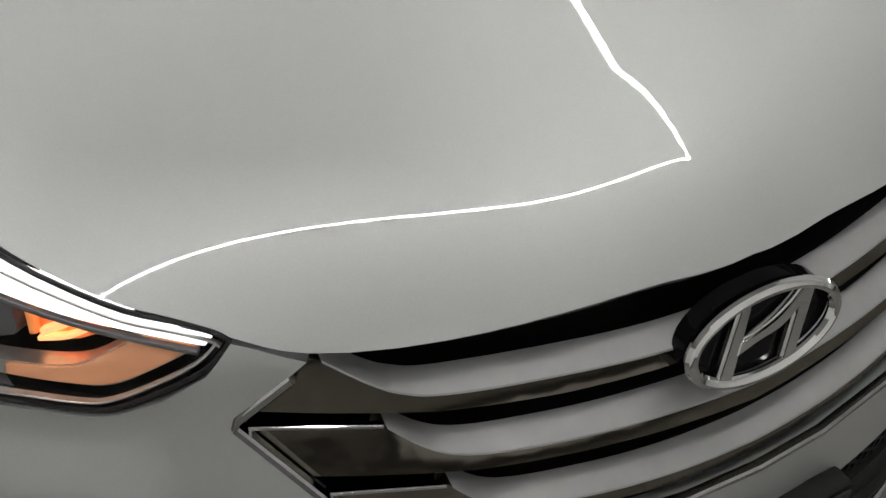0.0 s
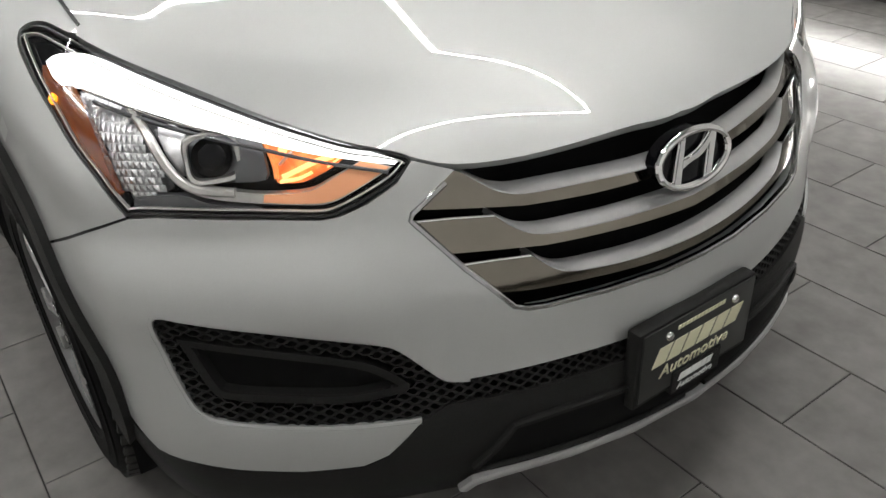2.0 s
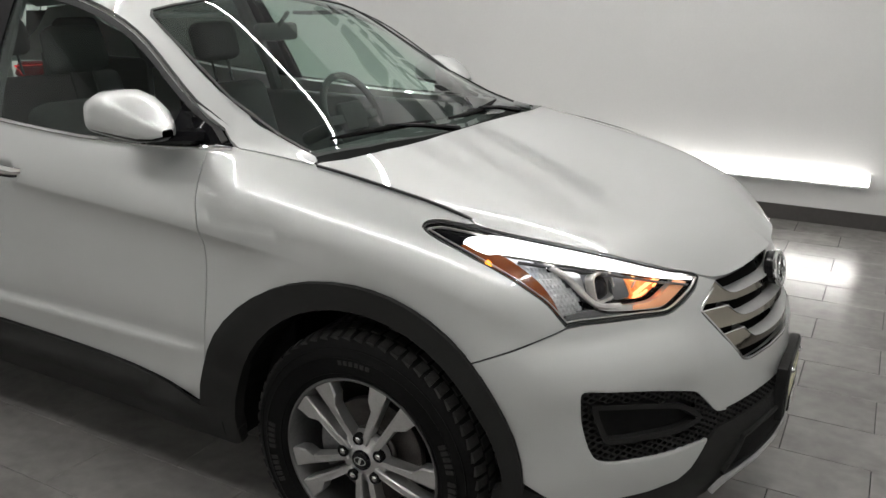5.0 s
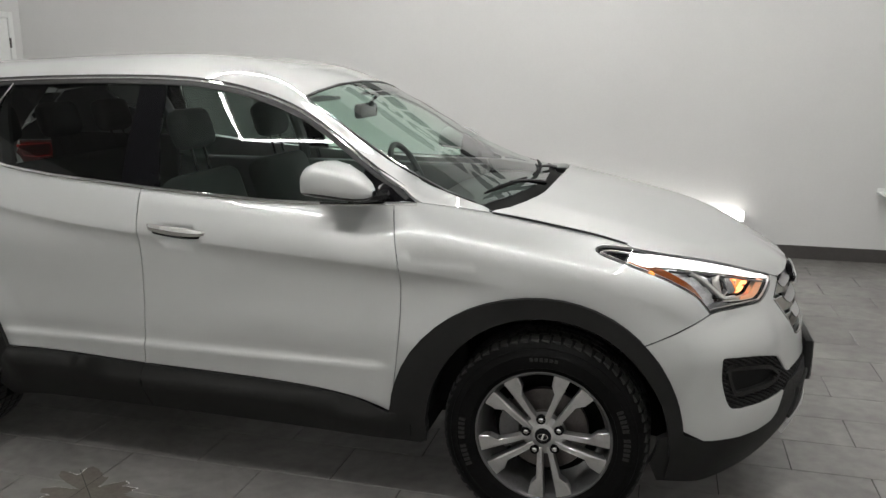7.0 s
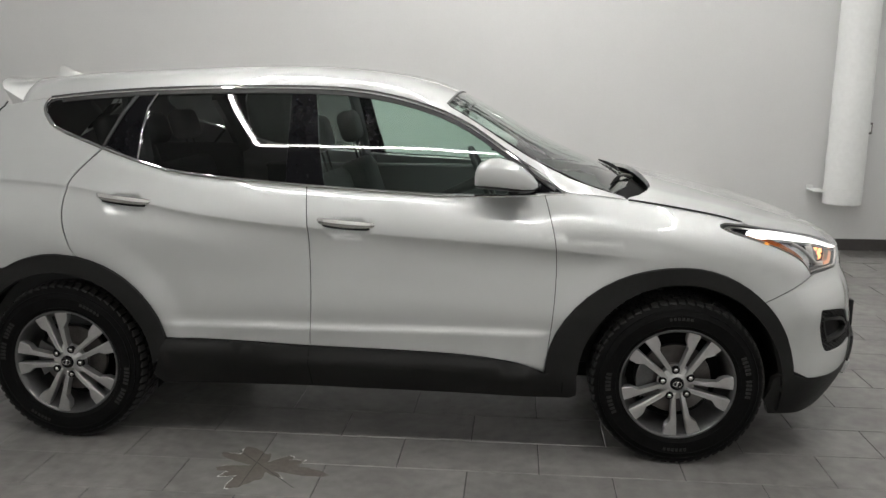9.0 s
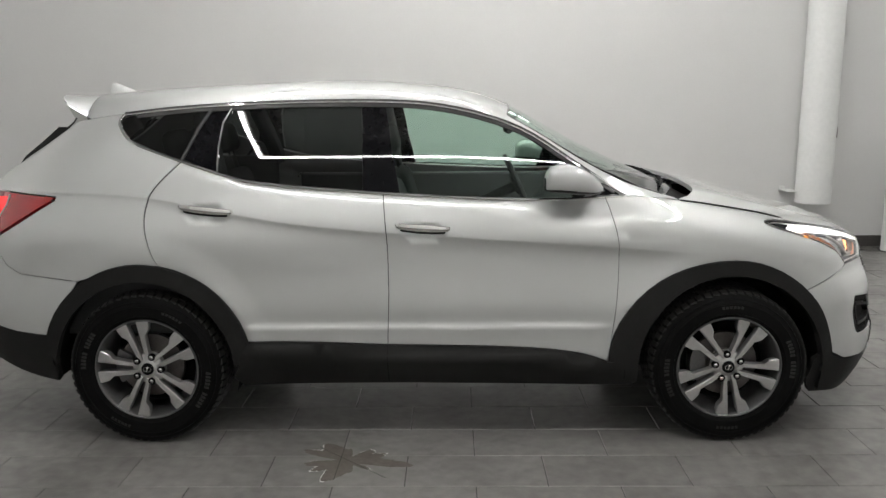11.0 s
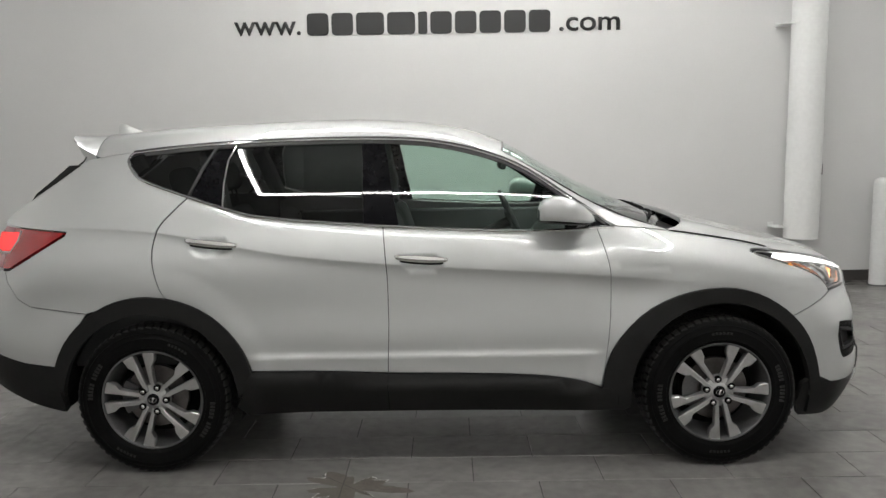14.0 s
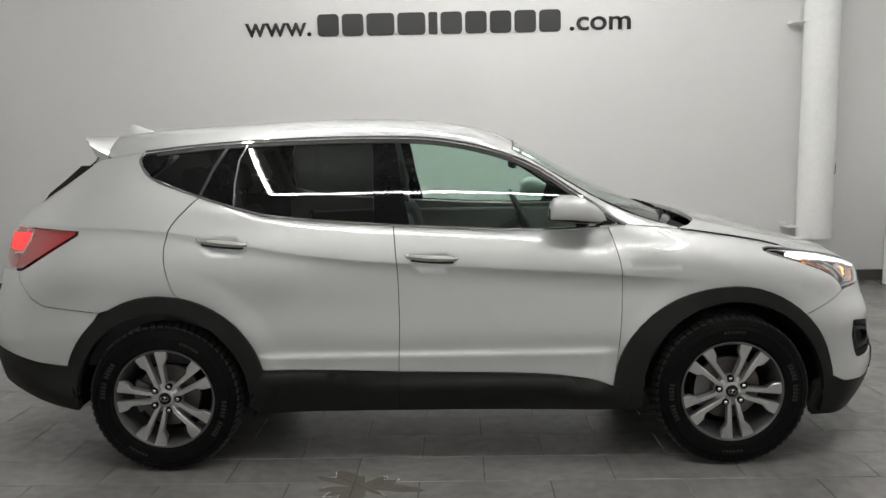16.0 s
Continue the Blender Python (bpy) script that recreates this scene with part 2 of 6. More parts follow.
def shrink(outline, d):
    """Moves a closed outline inwards by d."""
    n = len(outline)
    area = sum(p[0] * q[1] - q[0] * p[1] for p, q in zip(outline, outline[1:] + outline[:1]))
    s = 1 if area > 0 else -1
    out = []
    for i in range(n):
        a, b, c = outline[i - 1], outline[i], outline[(i + 1) % n]
        u = Vector((b[0] - a[0], b[1] - a[1]))
        v = Vector((c[0] - b[0], c[1] - b[1]))
        if u.length < 1e-7 or v.length < 1e-7:
            out.append(b)
            continue
        n1 = Vector((-u.y, u.x)).normalized() * s
        n2 = Vector((-v.y, v.x)).normalized() * s
        m = n1 + n2
        if m.length < 0.3:
            out.append(b)
            continue
        m.normalize()
        k = d / max(0.45, m.dot(n1))
        out.append((b[0] + m.x * k, b[1] + m.y * k))
    return out


def inside(p, poly):
    c = False
    for (x1, y1), (x2, y2) in zip(poly, poly[1:] + poly[:1]):
        if (y1 > p[1]) != (y2 > p[1]) and p[0] < (x2 - x1) * (p[1] - y1) / (y2 - y1) + x1:
            c = not c
    return c


def skin(name, outline, fn, mat, parent, depth=0.014, gap=0.0024, res=0.035, holes=(), lines=(), lift=0.0, label="", half=False, mirror=False, rim=True):
    """A sheet-metal piece: an outline in the two coordinates of a surface, filled finely, with true normals and turned-in edges.
    half: the other half of the car is welded on; mirror: the piece is built for the other flank."""
    from mathutils.geometry import delaunay_2d_cdt
    ring = shrink(dense(outline, res), gap) if gap else dense(outline, res)
    if half:
        flat = lambda q: 0.0 if q < gap * 1.6 + 1e-6 else q
        ring = [(flat(a), b) if half == "first" else (a, flat(b)) for a, b in ring]
    cuts = [shrink(dense(h, res), -gap) for h in holes]
    pts = list(ring)
    edges = [(i, (i + 1) % len(ring)) for i in range(len(ring))]
    for h in cuts:
        o = len(pts)
        pts += h
        edges += [(o + i, o + (i + 1) % len(h)) for i in range(len(h))]
    near_extra = []
    for ln in lines:
        run = [p for p in ln if inside(p, ring) and not any(inside(p, h) for h in cuts)]
        run = [p for p in run if min(math.dist(p, q) for q in ring) > res * .3]
        o = len(pts)
        pts += run
        edges += [(o + i, o + i + 1) for i in range(len(run) - 1) if math.dist(run[i], run[i + 1]) < .08]
        for p in run:
            near_extra.append(p)
    us, vs = [p[0] for p in ring], [p[1] for p in ring]
    near = {}
    for p in pts:
        near.setdefault((round(p[0] / res), round(p[1] / res)), []).append(p)
    u = math.floor(min(us) / res) * res
    while u < max(us):
        v = math.floor(min(vs) / res) * res
        while v < max(vs):
            p = (u, v)
            v += res
            if not inside(p, ring) or any(inside(p, h) for h in cuts):
                continue
            ku, kv = round(u / res), round(p[1] / res)
            if any(math.dist(p, q) < res * 0.45 for i in (-1, 0, 1) for j in (-1, 0, 1) for q in near.get((ku + i, kv + j), ())):
                continue
            pts.append(p)
        u += res
    v2, e2, f2, *_ = delaunay_2d_cdt([Vector(p) for p in pts], edges, [], 0, 1e-6)
    tris = []
    for f in f2:
        c = sum((v2[i] for i in f), Vector((0, 0))) / len(f)
        if inside(c, ring) and not any(inside(c, h) for h in cuts):
            tris.append(list(f))
    eps = 2e-4
    co, no = [], []
    for p in v2:
        a = Vector(fn(p.x, p.y))
        n = (Vector(fn(p.x + eps, p.y)) - Vector(fn(p.x - eps, p.y))).cross(Vector(fn(p.x, p.y + eps)) - Vector(fn(p.x, p.y - eps)))
        n.normalize()
        co.append(a)
        no.append(n)
    ref = sum(no, Vector()) / len(no)
    cen = sum(co, Vector()) / len(co)
    out = Vector((cen.x * 0.25, cen.y, 0.35 if cen.z > 0.9 else 0.0))
    if ref.dot(out) < 0:
        no = [-n for n in no]
    co = [c + n * lift for c, n in zip(co, no)]
    # edges that bound the sheet
    count = {}
    for t in tris:
        for i in range(len(t)):
            k = tuple(sorted((t[i], t[(i + 1) % len(t)])))
            count[k] = count.get(k, 0) + 1
    verts = [tuple(c) for c in co]
    norms = [tuple(n) for n in no]
    faces = []
    for t in tris:
        a, b, c = (co[i] for i in t[:3])
        if (b - a).cross(c - a).dot(no[t[0]]) < 0:
            t = t[::-1]
        faces.append(t)
    if rim and depth:
        made = {}
        for (i, j), k in count.items():
            if k != 1:
                continue
            if half and (v2[i].x if half == "first" else v2[i].y) < 1e-4 and (v2[j].x if half == "first" else v2[j].y) < 1e-4:
                continue
            for q in (i, j):
                if q not in made:
                    made[q] = len(verts)
                    verts += [tuple(co[q]), tuple(co[q] - no[q] * depth)]
                    norms += [(0, 0, 0), (0, 0, 0)]
            faces.append([made[i], made[j], made[j] + 1, made[i] + 1])
    if half:
        n0 = len(verts)
        verts += [(x, -y, z) for x, y, z in verts]
        norms += [(x, -y, z) for x, y, z in norms]
        faces += [[q + n0 for q in f][::-1] for f in faces]
    if mirror:
        verts = [(x, -y, z) for x, y, z in verts]
        norms = [(x, -y, z) for x, y, z in norms]
        faces = [f[::-1] for f in faces]
    me = bpy.data.meshes.new(name)
    me.from_pydata(verts, [], faces)
    me.materials.append(mat)
    me.shade_smooth()
    me.normals_split_custom_set_from_vertices(norms)
    ob = new(name, me)
    ob.parent = parent
    if label:
        ob["label"] = label
    return ob


def both(name, outline, fn, mat, parent, **kw):
    """A piece on each flank."""
    parents = parent if isinstance(parent, tuple) else (parent, parent)
    return skin(name, outline, fn, mat, parents[0], **kw), skin(name, outline, fn, mat, parents[1], mirror=True, **kw)


def band(name, line, fn, width, mat, parent, high=0.006, lift=0.002, label="", mirror=False, half=False, closed=False):
    """A moulding that follows a line on a surface: a raised, rounded strip."""
    eps = 2e-4
    line = [p for i, p in enumerate(line) if i == 0 or math.dist(p, line[i - 1]) > 1e-4]
    bm = bmesh.new()
    rows = []
    P, N = [], []
    for a, b in line:
        p = Vector(fn(a, b))
        n = (Vector(fn(a + eps, b)) - Vector(fn(a - eps, b))).cross(Vector(fn(a, b + eps)) - Vector(fn(a, b - eps))).normalized()
        out = Vector((p.x * 0.25, p.y, 0.3 if p.z > 0.9 else 0))
        if n.dot(out) < 0:
            n = -n
        P.append(p)
        N.append(n)
    k = len(P)
    for i in range(k):
        q0, q1 = (P[i - 1], P[(i + 1) % k]) if closed else (P[max(i - 1, 0)], P[min(i + 1, k - 1)])
        t = (q1 - q0).normalized()
        sd = N[i].cross(t).normalized()
        row = []
        for c, h in ((-0.5, -0.006), (-0.5, high * 0.5), (-0.28, high), (0.28, high), (0.5, high * 0.5), (0.5, -0.006)):
            v = P[i] + sd * width * c + N[i] * (h + lift)
            row.append((v.x, -v.y, v.z) if mirror else tuple(v))
        rows.append(row)
    for sgn in ((1, -1) if half else (1,)):
        vs = [[bm.verts.new((x, y * sgn, z)) for x, y, z in r] for r in rows]
        pairs = list(zip(vs, vs[1:])) + ([(vs[-1], vs[0])] if closed else [])
        for a, b in pairs:
            for c in range(5):
                bm.faces.new((a[c], a[c + 1], b[c + 1], b[c]))
        if not closed:
            bm.faces.new(vs[0][::-1])
            bm.faces.new(vs[-1])
    return part(name, bm, mat, parent, label)


# ---- the room ----
BACK, LEFT, RIGHT, FRONT, HIGH = 3.92, -4.95, 5.0, -5.3, 4.6


def slab(name, lo, hi, mat, label, category):
    bm = bmesh.new()
    box(bm, lo, hi)
    return tagged(part(name, bm, mat, smooth=False), label, category, kind="structure")


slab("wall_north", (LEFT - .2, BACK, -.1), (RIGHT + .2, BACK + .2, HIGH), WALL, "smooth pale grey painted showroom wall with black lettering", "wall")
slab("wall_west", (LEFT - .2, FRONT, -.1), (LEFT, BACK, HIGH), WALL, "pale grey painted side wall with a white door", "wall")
# east and south walls are unseen, set close and white to bounce light
slab("wall_east", (RIGHT, FRONT, -.1), (RIGHT + .2, BACK, HIGH), WALL_BOUNCE, "unseen side wall, whitened to bounce light", "wall")
slab("wall_south", (LEFT - .2, FRONT - .2, -.1), (RIGHT + .2, FRONT, HIGH), WALL_BOUNCE, "unseen wall facing the car, whitened to bounce light", "wall")
slab("ceiling", (LEFT - .2, FRONT - .2, HIGH), (RIGHT + .2, BACK + .2, HIGH + .15), CEILING, "plain grey painted ceiling", "ceiling")
slab("baseboard_north", (LEFT, BACK - .012, .002), (RIGHT, BACK - .0005, .115), BASE, "dark rubber baseboard along the wall", "baseboard")
slab("baseboard_west", (LEFT + .0005, FRONT, .002), (LEFT + .012, BACK - .013, .115), BASE, "dark rubber baseboard along the wall", "baseboard")
slab("baseboard_east", (RIGHT - .012, FRONT, .002), (RIGHT - .0005, BACK - .013, .115), BASE, "dark rubber baseboard along the wall", "baseboard")
floor = slab("floor", (LEFT - .2, FRONT - .2, -.12), (RIGHT + .2, BACK + .2, -.004), GROUT, "grey porcelain tile floor in running bond", "floor")


def ceiling_light(label, pts, width=0.032):
    """LED tubes end to end along a line under the ceiling, in slim housings."""
    light = thing("ceiling_light", label, "ceiling light", "led tubes under the ceiling")
    for (x0, y0), (x1, y1) in zip(pts, pts[1:]):
        d = Vector((x1 - x0, y1 - y0, 0))
        ln = d.length
        ang = math.atan2(d.y, d.x)
        k = max(1, round(ln / 1.25))
        for i in range(k):
            a, b = ln * i / k + .008, ln * (i + 1) / k - .008
            m = pose(x0, y0, LED_Z, 0, 0, math.degrees(ang))
            bm = bmesh.new()
            box(bm, (a, -width / 2, -.03), (b, width / 2, 0), .006, m)
            part("led_tube", bm, LED_GLOW, light, "lit white LED tube")
            bm = bmesh.new()
            box(bm, (a - .004, -width, .001), (b + .004, width, .03), .004, m)
            part("housing", bm, WHITE, light)
            for q in (a + .1, b - .1):
                bm = bmesh.new()
                tube(bm, [m @ Vector((q, 0, .0)), m @ Vector((q, 0, HIGH - LED_Z))], .004, 6)
                part("hanger", bm, STEEL, light)


LED_Z = 4.25
LX0, LX1, LY0, LY1 = -1.68, 2.60, -3.12, 2.20
ceiling_light("rectangle of lit white LED tubes under the ceiling", [(LX0, LY0), (LX1, LY0), (LX1, LY1), (LX0, LY1), (LX0, LY0)])

# bars of light low on the wall behind the car and on the wall facing it
def wall_light_bar(label, wall, way):
    bar = thing("wall_light_bar", label, "wall light", "light bars on the walls")
    bm = bmesh.new()
    prism(bm, [(wall + way * .052, .318), (wall + way * .056, .325), (wall + way * .012, .392), (wall + way * .009, .386)], -2.4, 2.4, "x")
    part("diffuser", bm, WALL_GLOW, bar, "glowing white diffuser", smooth=False)
    bm = bmesh.new()
    prism(bm, [(wall + way * .001, .300), (wall + way * .056, .300), (wall + way * .056, .316), (wall + way * .050, .317), (wall + way * .008, .384), (wall + way * .001, .396)], -2.41, 2.41, "x")
    part("housing", bm, WHITE, bar)


wall_light_bar("lit white light bar low on the wall behind the car", BACK, -1)


def sign_bar(name, x0, x1, z0, z1, parent, slant=0.0, depth=.012, mat=LETTER, y=BACK, r=.18):
    """A raised plain block of one character's size, with rounded corners."""
    w, h = x1 - x0, z1 - z0
    c = min(w, h) * r
    pts = []
    for cx, cz, a0 in ((x1 - c, z1 - c, 0), (x0 + c, z1 - c, 90), (x0 + c, z0 + c, 180), (x1 - c, z0 + c, 270)):
        for k in range(4):
            a = radians(a0 + 30 * k)
            px, pz = cx + c * math.cos(a), cz + c * math.sin(a)
            pts.append((px + slant * (pz - z0), pz))
    bm = bmesh.new()
    prism(bm, pts, y - depth, y - .0005)
    return part(name, bm, mat, parent, smooth=False)


def lettered(name, words, parent, mat, across, up, out, at, width, height, thick, offset=0.0, shear=0.0):
    """Raised writing in the built-in font, fitted to a width and a height; at is its lower near corner."""
    cu = bpy.data.curves.new(name, "FONT")
    cu.body, cu.offset, cu.shear = words, offset, shear
    ob = bpy.data.objects.new(name, cu)
    me = bpy.data.meshes.new_from_object(ob)
    bpy.data.objects.remove(ob)
    bpy.data.curves.remove(cu)
    bm = bmesh.new()
    bm.from_mesh(me)
    bpy.data.meshes.remove(me)
    lo = [min(v.co[i] for v in bm.verts) for i in (0, 1)]
    hi = [max(v.co[i] for v in bm.verts) for i in (0, 1)]
    across, up, out, at = Vector(across), Vector(up), Vector(out), Vector(at)
    grown = bmesh.ops.extrude_face_region(bm, geom=bm.faces[:])["geom"]
    front = {v for v in grown if isinstance(v, bmesh.types.BMVert)}
    for v in bm.verts:
        v.co = at + across * (width * (v.co.x - lo[0]) / (hi[0] - lo[0])) + up * (height * (v.co.y - lo[1]) / (hi[1] - lo[1])) + out * (thick if v in front else 0.0)
    return part(name, bm, mat, parent, smooth=False)


# ---- the car: its surfaces ----

def curve(*pts):
    """A smooth natural spline through (u, value) pairs, straight beyond its ends."""
    u = np.array([p[0] for p in pts], float)
    f = np.array([p[1] for p in pts], float)
    n = len(u)
    h = np.diff(u)
    A = np.eye(n)
    r = np.zeros(n)
    for i in range(1, n - 1):
        A[i, i - 1:i + 2] = h[i - 1], 2 * (h[i - 1] + h[i]), h[i]
        r[i] = 6 * ((f[i + 1] - f[i]) / h[i] - (f[i] - f[i - 1]) / h[i - 1])
    m = np.linalg.solve(A, r)
    u, f, m, h = u.tolist(), f.tolist(), m.tolist(), h.tolist()

    def at(x):
        if x <= u[0]:
            return f[0] + (x - u[0]) * ((f[1] - f[0]) / h[0] - h[0] * m[1] / 6)
        if x >= u[-1]:
            return f[-1] + (x - u[-1]) * ((f[-1] - f[-2]) / h[-1] + h[-1] * m[-2] / 6)
        i = 0
        while x > u[i + 1]:
            i += 1
        a, b = (u[i + 1] - x) / h[i], (x - u[i]) / h[i]
        return a * f[i] + b * f[i + 1] + ((a ** 3 - a) * m[i] + (b ** 3 - b) * m[i + 1]) * h[i] ** 2 / 6
    return at

def step(a, b, x):
    t = min(1.0, max(0.0, (x - a) / (b - a)))
    return t * t * (3 - 2 * t)

def soft(a, k):
    return 0.5 * (a + math.sqrt(a * a + k * k))

# nose of the car against height, half width against height, edges of roof and bonnet
nose = curve((.20, 2.22), (.28, 2.275), (.37, 2.312), (.45, 2.316), (.54, 2.302), (.64, 2.288), (.72, 2.270), (.80, 2.238), (.88, 2.216), (.96, 2.17), (1.05, 2.09), (1.2, 1.95))
tail = curve((.28, -2.22), (.42, -2.33), (.58, -2.365), (.80, -2.34), (1.0, -2.27), (1.15, -2.21), (1.30, -2.09), (1.48, -1.86), (1.60, -1.72))
half = curve((.26, .872), (.34, .892), (.42, .902), (.52, .900), (.62, .908), (.78, .903), (.90, .908), (.97, .911), (1.04, .900), (1.11, .872), (1.17, .842), (1.24, .811), (1.32, .772), (1.40, .729), (1.50, .669), (1.60, .603))
gap_z = curve((.76, 1.160), (.864, 1.154), (1.12, 1.128), (1.28, 1.104), (1.42, 1.081), (1.55, 1.057), (1.66, 1.032), (1.9, .98))
gap_y = curve((.76, .800), (.864, .784), (1.0, .771), (1.12, .760), (1.3, .758), (1.5, .757), (1.66, .754), (1.9, .71))

crease = curve((-2.05, 1.203), (-1.68, 1.186), (-1.23, 1.150), (-.84, 1.075), (-.22, 1.003), (.33, .966), (.75, .937), (1.06, .911), (1.35, .89))

def side(x, z):
    """Half width of the body at length x and height z."""
    w = half(z)
    if x > 0 and z > .95:
        w -= .072 * (x / .88) ** 2.2 * step(.95, 1.14, z) * (1 - step(1.35, 1.7, z) * .5)
    if -2.2 < x < 1.35 and z < 1.3:
        # the waist crease, undercut below, fading into the front wing
        t = (crease(x) - z) / .056
        t = soft(t, .05)
        if t < 12:
            w -= .0135 * t * math.exp(1 - t) * (1 - step(.85, 1.3, x)) * step(-2.15, -1.9, x)
        # the sill of the doors stands out again
        if -1.0 < x < .95:
            w += .016 * (1 - step(.556, .596, z)) * step(-.95, -.80, x) * (1 - step(.70, .85, x))
        # dishes behind the door handles
        for hx, hz in ((-1.03, 1.098), (-.05, 1.016)):
            q = ((x - hx) / .104) ** 2 + ((z - hz + .012) / .050) ** 2
            if q < 1:
                w -= .025 * (1 - q) ** 1.3
    # lips over the wheel arches
    for hx in (1.35, -1.35):
        d = math.hypot(x - hx, z - .385)
        if d < .66:
            w += .010 * (1 - step(.50, .62, d)) * (1 if hx < 0 else 1 - step(1.70, 1.84, x))
    q = max(0.0, 1 - (x - tail(z)) / .62)
    w *= math.sqrt(max(0.0, 1 - q ** 3.2))
    b = step(.70, .95, x)
    if b > 0:
        zg, yg = gap_z(x), gap_y(x)
        z0 = zg - .17
        u = (z - z0) / (zg - z0)
        if u > 0:
            u = min(u, 1.25)
            wr = half(z0) - (half(z0) - yg) * u ** 2.7
            w = w + (wr - w) * b
    return w

def body(s, z, lift=0.0):
    """The lower body: s runs from the nose round the corner and back along the flank, z up. The right flank has y < 0."""
    xs = nose(z) - .397 - (s - .9)
    W = side(xs, z)
    k = .085
    y = W - soft(W - s, k) - (W - soft(W, k)) * max(0.0, 1 - s / max(W, .2))
    x = nose(z) - .49 * y * y - (soft(s - W, k))
    # ledge across the bumper under the headlight
    if .60 < z < .81 and .50 < s < 1.06:
        b = .012 * (1 - step(.74, .80, z)) * step(.60, .68, z) * step(.51, .62, s) * (1 - step(.92, 1.05, s))
        x += b * .8
        y += b * .6
    return (x, -y, z)

def s_at_x(x, z):
    lo, hi = 0.0, 5.6
    for _ in range(40):
        m = (lo + hi) / 2
        if body(m, z)[0] > x: lo = m
        else: hi = m
    return lo

def s_at_y(y, z):
    lo, hi = 0.0, 1.6
    for _ in range(40):
        m = (lo + hi) / 2
        if -body(m, z)[1] < y: lo = m
        else: hi = m
    return lo

top_c = curve((-2.1, 1.590), (-1.95, 1.612), (-1.75, 1.628), (-1.5, 1.647), (-1.27, 1.660), (-.97, 1.673), (-.63, 1.685), (-.33, 1.685), (-.04, 1.664), (.17, 1.630), (.35, 1.570), (.558, 1.460), (.718, 1.372), (1.04, 1.220), (1.2, 1.150), (1.315, 1.105))
edge_c = curve((-2.1, 1.44), (-1.9, 1.475), (-1.7, 1.505), (-1.51, 1.529), (-1.30, 1.553), (-1.02, 1.574), (-.745, 1.584), (-.298, 1.587), (-.029, 1.572), (.217, 1.523), (.464, 1.422), (.629, 1.312), (.79, 1.205), (.878, 1.152), (1.0, 1.142), (1.12, 1.130), (1.32, 1.098))

def edge_z(x):
    b = step(.83, .91, x)
    return edge_c(x) if b == 0 else (1 - b) * edge_c(x) + b * gap_z(x)

def edge_y(x):
    if x < .78: return side(x, edge_z(x))
    b = step(.78, .95, x)
    return (1 - b) * side(x, edge_z(x)) + b * gap_y(x)

drop_s = curve((.30, .093), (.46, .098), (.70, .114), (.90, .112), (1.10, .078), (1.30, .030))
wide_s = curve((.30, .665), (.50, .709), (.75, .756), (1.0, .782), (1.3, .79))


def top(x, w):
    """Roof and windscreen: w runs from 0 on the centre line to 1 at the side."""
    e, c, ey = edge_z(x), top_c(x), edge_y(x)
    b = step(.12, .36, x)
    p = 3.6 - 1.1 * b
    drop = (1 - b) * (c - e) + b * drop_s(x)
    wide = (1 - b) * ey + b * wide_s(x)
    g = ey / wide if b else 1.0
    z = c - drop * (abs(w) * g) ** p
    return (x, -w * ey, z + (e - c + drop * g ** p) * step(.88, 1.0, abs(w)))

def hood(x, y):
    """The bonnet before its nose rolls down: nearly straight along the middle, with a soft crease either side."""
    y, d = abs(y), x - 1.27
    c = 1.1627 - .235 * d - .03 * d * d
    low = 1.1061 - .1547 * d - .084 * d * d
    u, k, at = y / .7575, .045, .776
    fold = (soft(u - at, k) - soft(-at, k)) / (soft(1 - at, k) - soft(-at, k))
    return c - (c - low) * (.524 * u * u + .476 * fold)


def sx(*pts):
    """Points of the flank by length and height, as surface coordinates."""
    return [(s_at_x(x, z), z) for x, z in pts]


def arc(cx, cz, rx, rz, a0, a1, n=14):
    return [(cx + rx * math.cos(radians(a0 + (a1 - a0) * i / n)), cz + rz * math.sin(radians(a0 + (a1 - a0) * i / n))) for i in range(n + 1)]


car = thing("suv_car", "silver metallic mid-size SUV with black wheel arch cladding, lamps lit", "car")
FA, RA, HUB = 1.35, -1.35, .36
sill_line = [(-.858, .503), (-.576, .500), (-.222, .487), (.195, .479), (.45, .468), (.60, .452), (.70, .432), (.785, .400)]
belt = [(.79, 1.150), (.56, 1.143), (.342, 1.145), (.07, 1.158), (-.235, 1.176), (-.464, 1.192), (-.70, 1.210), (-.867, 1.232), (-1.0, 1.268), (-1.172, 1.322)]
split = [(-.237, 1.177), (-.220, .964), (-.215, .75), (-.223, .486)]
door_front = [(.775, 1.152), (.802, 1.056), (.824, .95), (.830, .817), (.821, .656), (.802, .493), (.786, .401)]
rear_edge = [(-1.165, 1.320), (-1.225, 1.262), (-1.287, 1.193), (-1.312, 1.13), (-1.318, 1.07), (-1.308, .99), (-1.28, .897), (-1.253, .856)]
arch_f = arc(FA, HUB, .485, .507, 180 - 4, 8)
arch_f_back = arc(FA, .385, .56, .485, 178, 90, 12)
arch_f_fore = arc(FA, .385, .47, .485, 90, 6, 12)
arch_r_fore = arc(RA, .385, .50, .48, 14, 90, 12)
arch_r_back = arc(RA, .385, .47, .48, 90, 162, 12)

waist = [[(s_at_x(x / 50, crease(x / 50) + d), crease(x / 50) + d) for x in range(60, -104, -1)] for d in (-.022, -.006, 0, .005)]

